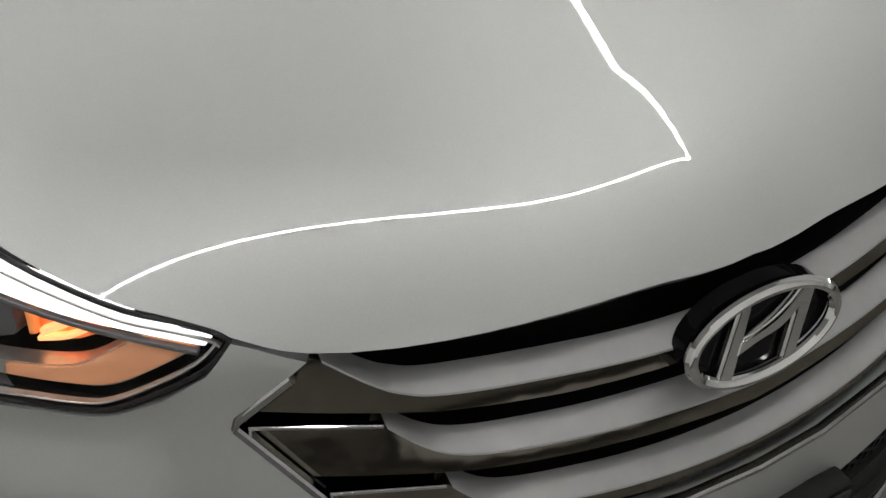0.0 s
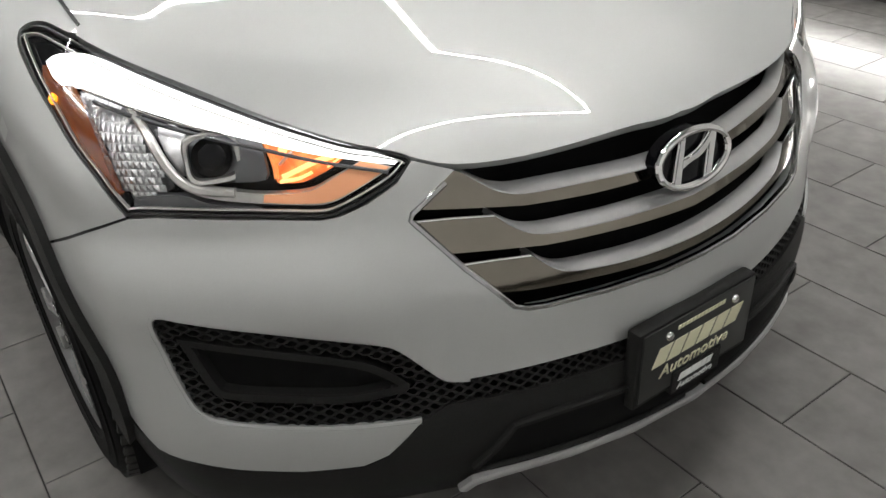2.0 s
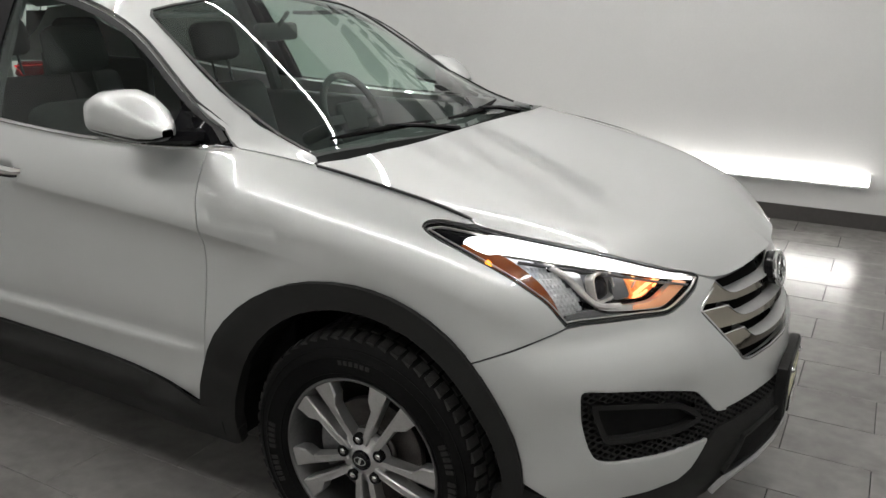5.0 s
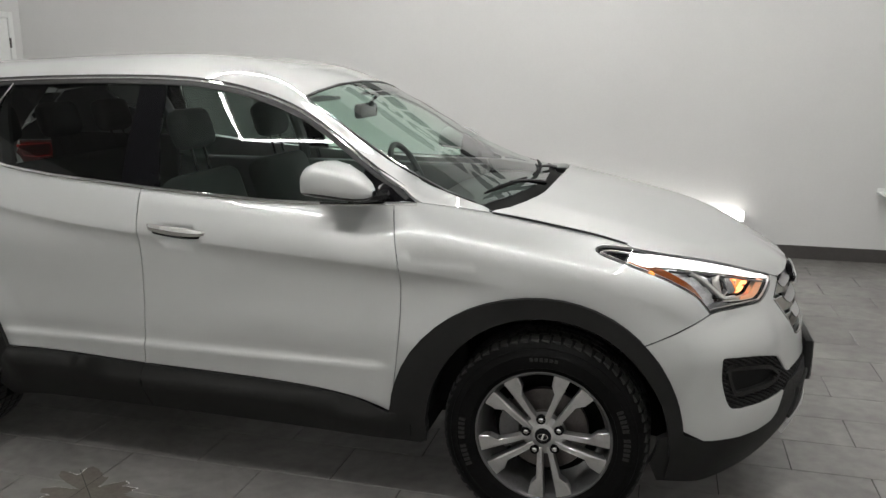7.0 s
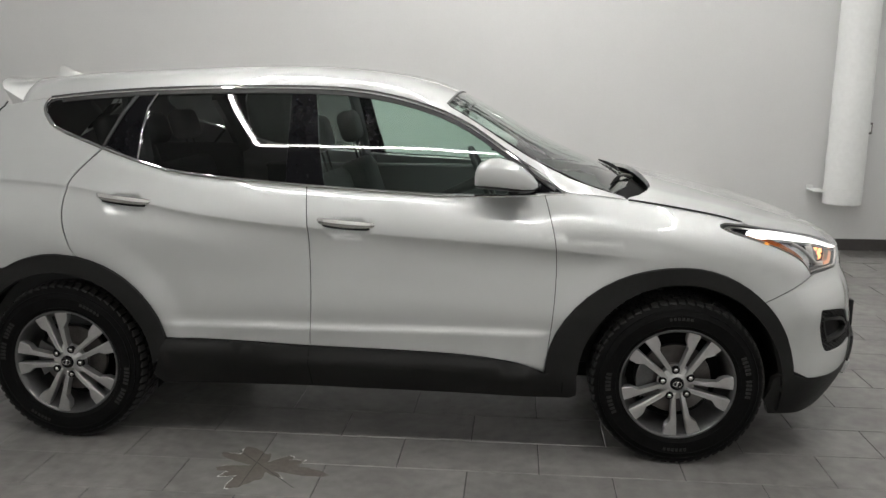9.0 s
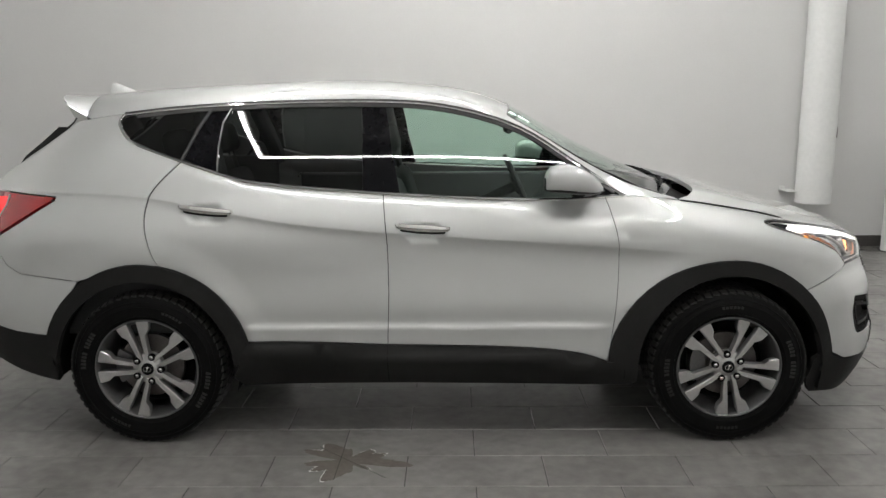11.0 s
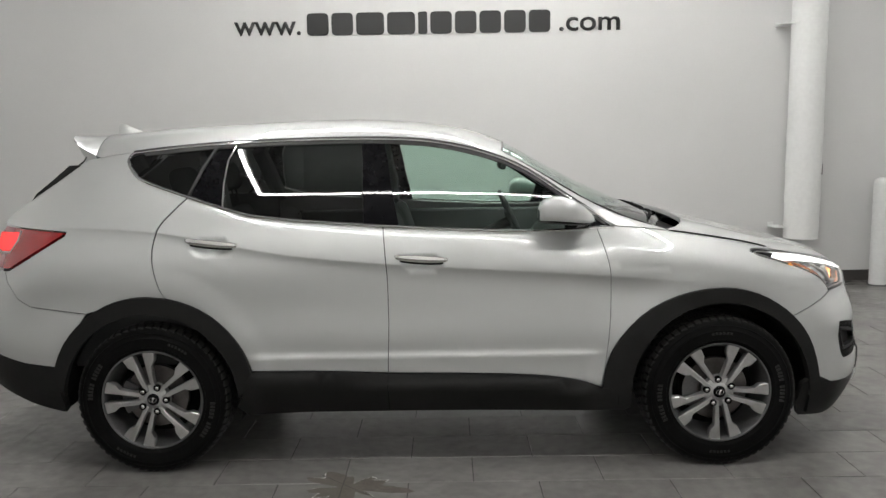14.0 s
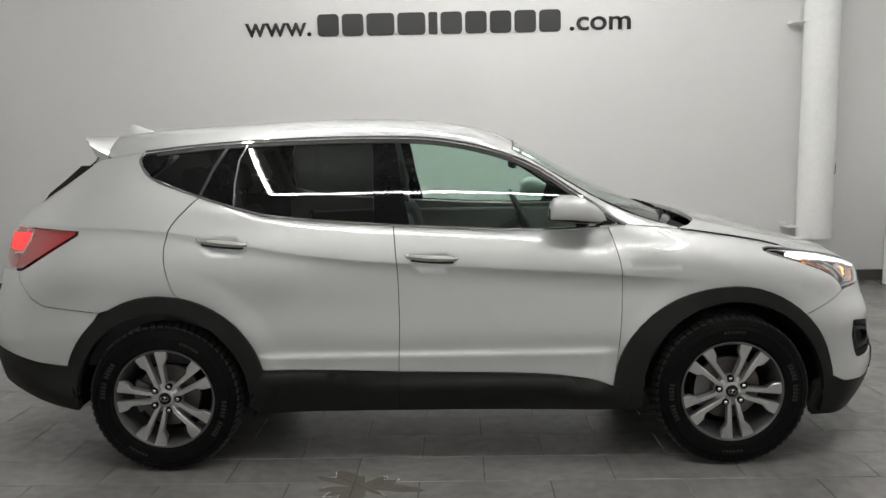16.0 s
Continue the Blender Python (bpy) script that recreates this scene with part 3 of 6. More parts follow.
# ---- doors ----
fd = tuple(new("front_door") for _ in "ab")
rd = tuple(new("rear_door") for _ in "ab")
for e in fd + rd:
    e.parent = car
belt_at = lambda x: np.interp(x, [p[0] for p in belt[::-1]], [p[1] for p in belt[::-1]])


def door_shell(s, z):
    """The flank with a shoulder that rolls in just below the windows."""
    x, y, _ = body(s, z)
    d = max(0.0, z - belt_at(x) + .055)
    return (x, y + 2.2 * d * d, z)


front_door = sx(*belt[:5][::-1]) + sx(*glide(door_front, 5)) + sx(*glide(sill_line[2:], 4)[::-1]) + sx(*glide(split, 5)[::-1][1:])
both("door_skin", front_door, door_shell, PAINT, fd, gap=.0018, res=.022, lines=waist)
i = min(range(len(arch_r_fore)), key=lambda k: abs(arch_r_fore[k][0] + 1.253))
rear_door = sx(*glide(split, 5)) + sx(*glide(sill_line[:3], 4)[::-1]) + sx(*[p for p in arch_r_fore if -1.25 < p[0] < -.862]) + sx(*glide(rear_edge, 5)[::-1]) + sx(*belt[4:][::-1])
both("door_skin", rear_door, door_shell, PAINT, rd, gap=.0018, res=.022, lines=waist)

# ---- wings, quarter panels, bumpers ----
lamp_low = [(.839, .831), (.854, .857), (.879, .895), (.940, .940), (1.030, .982), (1.092, 1.010), (1.106, 1.024)]
lamp_top = glide([(1.106, 1.0245), (1.092, 1.033), (1.058, 1.037), (1.012, 1.032), (.95, 1.022), (.86, 1.005), (.772, .987), (.70, .970), (.645, .954), (.595, .937), (.545, .919), (.510, .911), (.480, .902), (.468, .893)], 3)
wing = sx(*glide(door_front, 5)[::-1]) + sx((.80, 1.158), (.864, 1.154)) + [(s_at_x(x, gap_z(x) - .001), gap_z(x) - .001) for x in (.95, 1.05, 1.12, 1.2, 1.28, 1.36, 1.42, 1.5, 1.55, 1.6, 1.64, 1.66)] \
    + [(s, z + .0008) for s, z in lamp_top if s > .985][::-1] + glide(lamp_low, 5)[::-1] + [(1.127, .716)] + sx(*[p for p in arch_f_fore[::-1] if p[0] < 1.665]) + sx(*arch_f_back[::-1])
both("front_wing", wing, body, PAINT, car, gap=.0012, res=.024, lines=waist)
quarter = sx(*glide(rear_edge, 5)) + sx(*[p for p in arch_r_back if p[0] > -1.625]) + sx((-1.632, .788), (-1.78, .806), (-1.90, .822), (-1.97, .86), (-2.03, .93)) \
    + sx((-2.05, .984), (-2.02, .988), (-1.916, 1.044), (-1.80, 1.115), (-1.742, 1.150), (-1.735, 1.168), (-1.85, 1.176), (-2.15, 1.186)) \
    + sx((-2.135, 1.215), (-2.04, 1.285), (-1.865, 1.39), (-1.735, 1.484), (-1.715, 1.50)) + sx((-1.6, edge_z(-1.6)), (-1.5, edge_z(-1.5)), (-1.455, edge_z(-1.455))) \
    + sx(*glide([(-1.462, 1.528), (-1.477, 1.500), (-1.465, 1.466), (-1.409, 1.409), (-1.30, 1.366), (-1.172, 1.322)], 4))
both("quarter_panel", quarter, body, PAINT, car, res=.026, lines=waist)
rear_bumper = sx(*[(-1.632, .788)], *[p for p in arch_r_back if -1.805 < p[0] < -1.632], (-1.806, .535), (-1.95, .548), (-2.10, .58), (-2.28, .61), (-2.27, .80), (-2.20, .984), (-2.05, .984), (-2.03, .93), (-1.97, .86), (-1.90, .822), (-1.78, .806))
both("rear_bumper", rear_bumper, body, PAINT, car)
rear_low = sx((-1.806, .535), (-1.95, .548), (-2.10, .58), (-2.28, .61), (-2.21, .42), (-1.96, .345), (-1.775, .305), (-1.78, .40))
both("rear_bumper_cladding", rear_low, body, PLASTIC, car)

# front bumper: surface coordinates from the centre line outwards
grille_edge = [(.0, .636), (.09, .636), (.209, .639), (.315, .641), (.345, .643), (.368, .651), (.43, .725), (.487, .806), (.482, .818), (.445, .845), (.411, .871)]
fog_edge = [(.0, .535), (.15, .537), (.29, .539), (.445, .538), (.472, .543), (.49, .556), (.536, .609), (.572, .628), (.689, .662), (.800, .684), (.836, .690), (.850, .686), (.857, .674), (.858, .650), (.853, .583), (.838, .514), (.807, .489), (.724, .478), (.639, .472), (.525, .472)]
low_edge = [(.525, .472), (.578, .410), (.615, .389), (.697, .383), (.79, .388), (.85, .396), (.93, .402)]
bumper = grille_edge + [(.44, .882), (.468, .892), (.494, .863), (.536, .838), (.575, .823), (.60, .820), (.665, .826), (.80, .833), (.839, .829), (1.127, .714)] \
    + sx(*[p for p in arch_f_fore if p[0] > 1.665 and p[1] > .41]) + low_edge[::-1] + fog_edge[::-1][1:]
skin("front_bumper", bumper, body, PAINT, car, res=.03, half="first", depth=.025, gap=.001)

# ---- roof, bonnet, glass ----
roof_line = [(-1.74, 0), (.365, 0), (.362, .4), (.350, .70), (.340, .83), (.365, .868), (.45, .878), (.75, .880), (.95, .892), (1.06, .918), (1.09, .932), (1.112, .96), (1.12, 1.0)] \
    + [(x / 100, 1.0) for x in range(104, -172, -8)] + [(-1.735, .97), (-1.74, .8)]
skin("roof", roof_line, top, PAINT, car, half="second", gap=0.001, res=.04)
screen = [(.37, 0), (.367, .4), (.355, .70), (.347, .82), (.37, .862), (.45, .872), (.75, .874), (.95, .886), (1.06, .911), (1.085, .88), (1.15, .65), (1.195, .33), (1.21, 0)]
glass_pane = skin("windscreen", screen, top, TINT, car, half="second", gap=0, res=.05, lift=-.003, rim=False, label="green tinted windscreen")
glass_pane.visible_shadow = False
band("windscreen_seal", [(.367, .0), (.364, .4), (.352, .70), (.343, .83), (.368, .865), (.45, .875), (.75, .877), (.95, .889), (1.06, .914)], top, .010, SEAL, car, high=.0005, half=True)
cowl_line = [(1.19, 0), (1.175, .33), (1.13, .65), (1.07, .87), (1.06, .914), (1.09, .928), (1.112, .955), (1.13, .99), (1.16, .95), (1.24, .75), (1.29, .36), (1.30, 0)]
skin("cowl_panel", cowl_line, top, MATT_BLACK, car, half="second", gap=0, res=.05, lift=-.024, rim=False, label="black cowl panel below the windscreen")
bonnet_line = [(1.270, 0), (1.269, .2), (1.264, .40), (1.250, .52), (1.225, .61), (1.18, .69), (1.135, .735), (1.124, .752)] + [(x, gap_y(x) - .0015) for x in (1.2, 1.28, 1.36, 1.42, 1.5, 1.55, 1.58)] \
    + [(body(s, z + .001)[0], -body(s, z + .001)[1]) for s, z in [p for p in lamp_top if p[0] < .99] + glide([(.450, .885), (.411, .873), (.3, .874), (.2, .874), (.1, .873), (0, .873)], 3)]


# where the front edge of the bonnet meets the lamps and the grille
front_edge = [(-body(s, z + .001)[1], body(s, z + .001)[0], z + .001) for s, z in [p for p in lamp_top if p[0] < .97] + glide([(.450, .885), (.411, .873), (.3, .874), (.2, .874), (.1, .873), (0, .873)], 3)][::-1]
edge_y_max = max(p[0] for p in front_edge)
edge_x_fit = np.polyfit([p[0] ** 2 for p in front_edge], [p[1] for p in front_edge], 4).tolist()
edge_drop_fit = np.polyfit([p[0] for p in front_edge], [hood(p[1], p[0]) - p[2] for p in front_edge], 6).tolist()


def poly(c, q):
    out = 0.0
    for a in c:
        out = out * q + a
    return out


def bonnet_skin(x, y):
    # the last hand's breadth rolls down to the lamps and the grille
    q = min(abs(y), edge_y_max)
    r = max(0.0, 1 - (poly(edge_x_fit, q * q) - x) / .20)
    return (x, -y, hood(x, y) - poly(edge_drop_fit, q) * r ** 2)


skin("bonnet", bonnet_line, bonnet_skin, PAINT, car, half="second", gap=.0015, res=.022, depth=.02)

win_top = [(x / 100, edge_z(x / 100) - .012) for x in range(-144, 86, 6)]
bl = lambda x: np.interp(x, [p[0] for p in belt[::-1]], [p[1] for p in belt[::-1]]) + .004
b_front = [(-.160, bl(-.16)), (-.20, 1.36), (-.236, edge_z(-.236) - .012)]
b_rear = [(-.330, bl(-.33)), (-.338, 1.36), (-.350, edge_z(-.35) - .012)]
wt = lambda a, b: [(a + (b - a) * i / 10, edge_z(a + (b - a) * i / 10) - .012) for i in range(11)]
front_win = sx(*[(x, bl(x)) for x in (.80, .6, .4, .2, 0, -.16)], *b_front[1:], *wt(-.236, .82)[1:], (.84, 1.165))
gp = both("window_glass", front_win, body, TINT, fd, gap=.0, lift=-.006, rim=False, res=.06, label="clear green tinted side window")
pillar = sx(*[(x, bl(x)) for x in (-.16, -.25, -.33)], *b_rear[1:], *wt(-.35, -.236)[1:], *b_front[::-1][1:])
both("window_pillar", pillar, body, GLOSS_BLACK, fd, gap=.001, lift=-.003, label="gloss black door pillar")
div = [(-1.0, 1.273), (-1.0, 1.38), (-.985, 1.48), (-.93, 1.566)]
rear_win = sx(*[(x, bl(x)) for x in (-.33, -.45, -.6, -.75, -.867, -.97)], (-.995, 1.275), (-.997, 1.38), (-.985, 1.50), (-.955, edge_z(-.955) - .012), *wt(-.955, -.35)[1:], *b_rear[::-1][1:])
gp += both("window_glass", rear_win, body, PRIVACY, rd, gap=.0, lift=-.006, rim=False, res=.06, label="dark privacy glass")
tri = sx((-1.003, 1.277), (-1.005, 1.38), (-.993, 1.50), (-.963, edge_z(-.963) - .012), *wt(-.963, -1.04)[1:], (-1.10, 1.46), (-1.158, 1.332), (-1.08, 1.302))
both("corner_pane", tri, body, GLOSS_BLACK, rd, gap=.001, lift=-.004, label="black corner pane")
quarter_win = sx((-1.17, 1.328), (-1.11, 1.46), (-1.05, edge_z(-1.05) - .012), *wt(-1.05, -1.44)[1:], (-1.466, 1.515), (-1.474, 1.498), (-1.463, 1.47), (-1.407, 1.414), (-1.30, 1.372))
gp += both("quarter_glass", quarter_win, body, PRIVACY, car, gap=.001, lift=-.005, rim=False, res=.06, label="dark privacy glass")
for g in gp:
    g.visible_shadow = False
chrome_line = sx(*[(x, bl(x) - .006) for x in (.86, .8, .7, .6, .45, .3, .15, 0, -.15, -.235, -.35, -.5, -.65, -.8, -.867, -.93, -1.0, -1.08, -1.172)], *glide([(-1.30, 1.364), (-1.409, 1.407), (-1.466, 1.466), (-1.478, 1.500), (-1.463, 1.526)], 4))
for mir in (False, True):
    band("belt_moulding", chrome_line, body, .013, CHROME, car, high=.005, mirror=mir, label="chrome belt moulding")
    band("roof_moulding", sx(*[(x / 100, edge_z(x / 100) - .006) for x in range(-146, 88, 6)]), body, .011, CHROME, car, high=.004, mirror=mir, label="thin bright moulding over the windows")
    band("roof_seal", sx(*[(x / 100, edge_z(x / 100) + .001) for x in range(-146, 88, 6)]), body, .009, SEAL, car, high=.004, mirror=mir, label="black roof seal")
    band("window_frame", sx(*[(x / 100, edge_z(x / 100) - .021) for x in range(-140, 84, 6)]), body, .020, SEAL, car, high=.001, mirror=mir, label="black upper window frame")
    band("division_bar", sx((-.998, 1.272), (-1.0, 1.38), (-.99, 1.49), (-.958, 1.555)), body, .008, CHROME, car, high=.003, mirror=mir)
    band("quarter_bar", sx((-1.165, 1.325), (-1.105, 1.46), (-1.045, 1.56)), body, .014, SEAL, car, high=.002, mirror=mir)

# ---- cladding: sills and arches ----
sill = sx(*glide(sill_line, 4)) + sx((.86, .40), (.925, .385), (.93, .30), (.90, .285), (.32, .291), (-.23, .296), (-.60, .29), (-.90, .281), (-.945, .33), (-.90, .44))
sill_fold = curve((-.95, .455), (-.576, .448), (-.222, .436), (.195, .426), (.45, .414), (.62, .398), (.95, .37))


def sill_shell(s, z):
    """The sill slopes out to a fold and leans in under the car below it."""
    x, y, _ = body(s, z)
    f = sill_fold(x)
    flat = step(-.95, -.80, x) * (1 - step(.70, .84, x))
    lean = .42 * soft(f - z, .006) - .80 * (soft(f + .045 - z, .006) - soft(f - z, .006))
    return (x, y + lean * flat, z)


both("sill_cladding", sill, sill_shell, PLASTIC, car, res=.04, lift=.012, depth=.03, label="black textured sill cladding")


def arch(name, cx, outer, inner, parent):
    ring = sx(*outer) + sx(*inner[::-1])
    return both(name, ring, body, PLASTIC, parent, res=.04, lift=.014, gap=0, depth=.04, label="black wheel arch cladding")


arch("wheel_arch", FA, arc(FA, .385, .56, .485, 178, 90, 12) + arc(FA, .385, .47, .485, 84, 4, 12), arc(FA, HUB, .425, .440, 184, -2, 24), car)
arch("wheel_arch", RA, arc(RA, .385, .47, .48, 166, 90, 12) + arc(RA, .385, .50, .48, 84, 10, 12), arc(RA, HUB, .415, .425, 186, 2, 24), car)

# lower front cladding
front_low = [(0, .500), (.15, .500), (.295, .498), (.485, .498), (.525, .472)] + low_edge[1:] + [(.955, .41), (1.03, .43), (1.08, .40), (1.075, .30), (1.0, .232), (.85, .225), (.60, .235), (.40, .262), (.20, .275), (0, .28)]
mouth = [(0, .445), (.16, .446), (.30, .445), (.385, .437), (.41, .40), (.445, .352), (.44, .345), (.28, .350), (0, .353)]
skin("front_bumper_cladding", front_low, body, PLASTIC, car, res=.03, half="first", gap=.001, depth=.03, label="black textured lower bumper")
# no opening is cut: a black sheet on the cladding paints its shade
mouth_fn = lambda s, z: tuple(a + b for a, b in zip(body(s, z), (.004, 0, 0)))
skin("intake_shade", mouth, mouth_fn, MATT_BLACK, car, res=.04, half="first", gap=0, rim=False, label="black sheet that paints the shade of the lower air intake")
band("skid_lip", [(0, .338), (.15, .338), (.276, .336), (.40, .330), (.44, .318), (.452, .290)], body, .022, SATIN, car, high=.008, lift=.012, half=True, label="silver lip under the intake")

# ---- grille ----
back_fn = lambda s, z: tuple(a + b for a, b in zip(body(s, z), (-.085, 0, 0)))
skin("grille_backing", [(0, .62)] + [(.38, .62), (.50, .80), (.42, .89), (0, .89)], back_fn, MATT_BLACK, car, half="first", gap=0, rim=False)
grille = new("grille")
grille.parent = car
g_in = [(.0, .637), (.09, .637), (.209, .640), (.315, .642), (.345, .645), (.366, .653), (.428, .727), (.484, .806), (.479, .816), (.444, .843), (.413, .866)]
band("grille_surround", g_in[:-1] + [(.428, .855)], body, .009, TRIM_CHROME, grille, high=.005, lift=-.002, half=True, label="chrome grille surround")


def slat(upper, lower, shelf_from):
    """One grille bar: a dark chrome front face that widens at its end, and a satin shelf that rises behind it."""
    face = upper + lower[::-1]
    fn = lambda s, z: tuple(a + b for a, b in zip(body(s, z), (-.012, 0, 0)))
    skin("slat_face", face, fn, SMOKED_CHROME, grille, half="first", gap=0, res=.03, depth=.03, label="smoked chrome bar face")
    bm = bmesh.new()
    for sg in (1, -1):
        rows = []
        for s, z in glide(shelf_from, 6):
            x, y, _ = fn(s, z)
            t = min(1.0, max(0.0, (shelf_from[-1][0] - s) / .12))
            up = .007 * t ** .8
            row = [(x + .003, y, z), (x + .002, y, z + .002), (x - .004, y, z + .0035 + up * .2), (x - .028, y, z + .005 + up), (x - .033, y, z + up - .006)]
            rows.append([bm.verts.new((a, b * sg, c)) for a, b, c in row])
        for a, b in zip(rows, rows[1:]):
            for i in range(4):
                bm.faces.new((a[i], a[i + 1], b[i + 1], b[i]))
    part("slat_shelf", bm, SATIN, grille, "satin silver bar top")
    if upper[-1][0] > .42:
        for mir in (False, True):
            band("slat_edge", [p for p in upper if p[0] >= shelf_from[-1][0]], fn, .004, CHROME, grille, high=.002, mirror=mir, label="bright upper edge")


slat([(0, .802), (.093, .804), (.2, .810), (.305, .814), (.34, .821), (.363, .833), (.40, .862), (.411, .866)],
     [(0, .786), (.105, .787), (.2, .790), (.313, .796), (.367, .803), (.482, .817), (.478, .818), (.44, .846)], [(0, .802), (.093, .804), (.2, .810), (.305, .814), (.34, .821), (.363, .833), (.40, .862)])
slat([(0, .738), (.103, .742), (.2, .745), (.288, .750), (.328, .762), (.362, .790), (.42, .796), (.484, .799)],
     [(0, .719), (.094, .724), (.2, .729), (.293, .733), (.364, .740), (.445, .747)], [(0, .738), (.103, .742), (.2, .745), (.288, .750), (.328, .762), (.36, .788)])
slat([(0, .669), (.087, .671), (.17, .675), (.254, .683), (.289, .695), (.322, .723), (.38, .727), (.428, .728)],
     [(0, .650), (.073, .651), (.17, .658), (.259, .664), (.336, .669), (.388, .676)], [(0, .669), (.087, .671), (.17, .675), (.254, .683), (.289, .695), (.318, .721)])

# fog lamp surround: honeycomb sheet with a smooth pocket
skin("intake_backing", fog_edge + [(.485, .497), (.295, .496), (0, .497)], lambda s, z: tuple(a + b for a, b in zip(body(s, z), (-.03, .004, 0))), MATT_BLACK, car, half="first", gap=0, rim=False, res=.04)

# black strips along the panel gaps, standing in for the shade in them
for mir in (False, True):
    for line in (split, door_front, rear_edge):
        band("gap_shade", sx(*glide(line, 6)), body, .014, SEAL, car, high=.0, lift=-.0065, mirror=mir)
    band("gap_shade", [(1.127, .714), (1.06, .743), (.98, .776), (.90, .807), (.845, .829)], body, .012, SEAL, car, high=.0, lift=-.0065, mirror=mir)
    band("bonnet_shade", [(s_at_x(x, gap_z(x)), gap_z(x)) for x in np.linspace(.88, 1.44, 29)], body, .006, SEAL, car, high=.0008, lift=.0015, mirror=mir)
    band("bonnet_shade", [(x, gap_y(x) - .002) for x in np.linspace(1.13, 1.60, 26)], bonnet_skin, .006, SEAL, car, high=.0010, lift=.0012, mirror=mir)
    band("spoiler_shade", sx((-1.738, 1.515), (-1.742, 1.495), (-1.80, 1.445)), body, .005, SEAL, car, high=.0003, lift=.0004, mirror=mir)

# joint of the sill cladding under the doors
for mir in (False, True):
    band("sill_joint", sx(*[(-.222, .486 - .02 * k) for k in range(10)]), sill_shell, .004, MATT_BLACK, car, high=.0008, lift=.012, mirror=mir)
    band("sill_joint", sx(*[(.868, .392 - .02 * k) for k in range(5)]), sill_shell, .004, MATT_BLACK, car, high=.0008, lift=.012, mirror=mir)
# the same painted shade along the gap ahead of the spoiler
band("spoiler_shade", [(-1.7435, w) for w in np.linspace(0, .965, 20)], top, .005, SEAL, car, high=.0003, lift=.0004, half=True)

# rounded lip round the lower intake and thin silver edge round the side openings
band("intake_lip", [(s, z) for s, z in dense(mouth, .03) if s > .004], body, .012, PLASTIC, car, high=.007, lift=.004, half=True, label="rounded lip of the lower intake")
for mir in (False, True):
    band("opening_edge", glide([p for p in fog_edge if p[0] > .44], 3), body, .012, PAINT, car, high=.002, lift=-.003, mirror=mir, label="silver bevelled edge of the side opening")

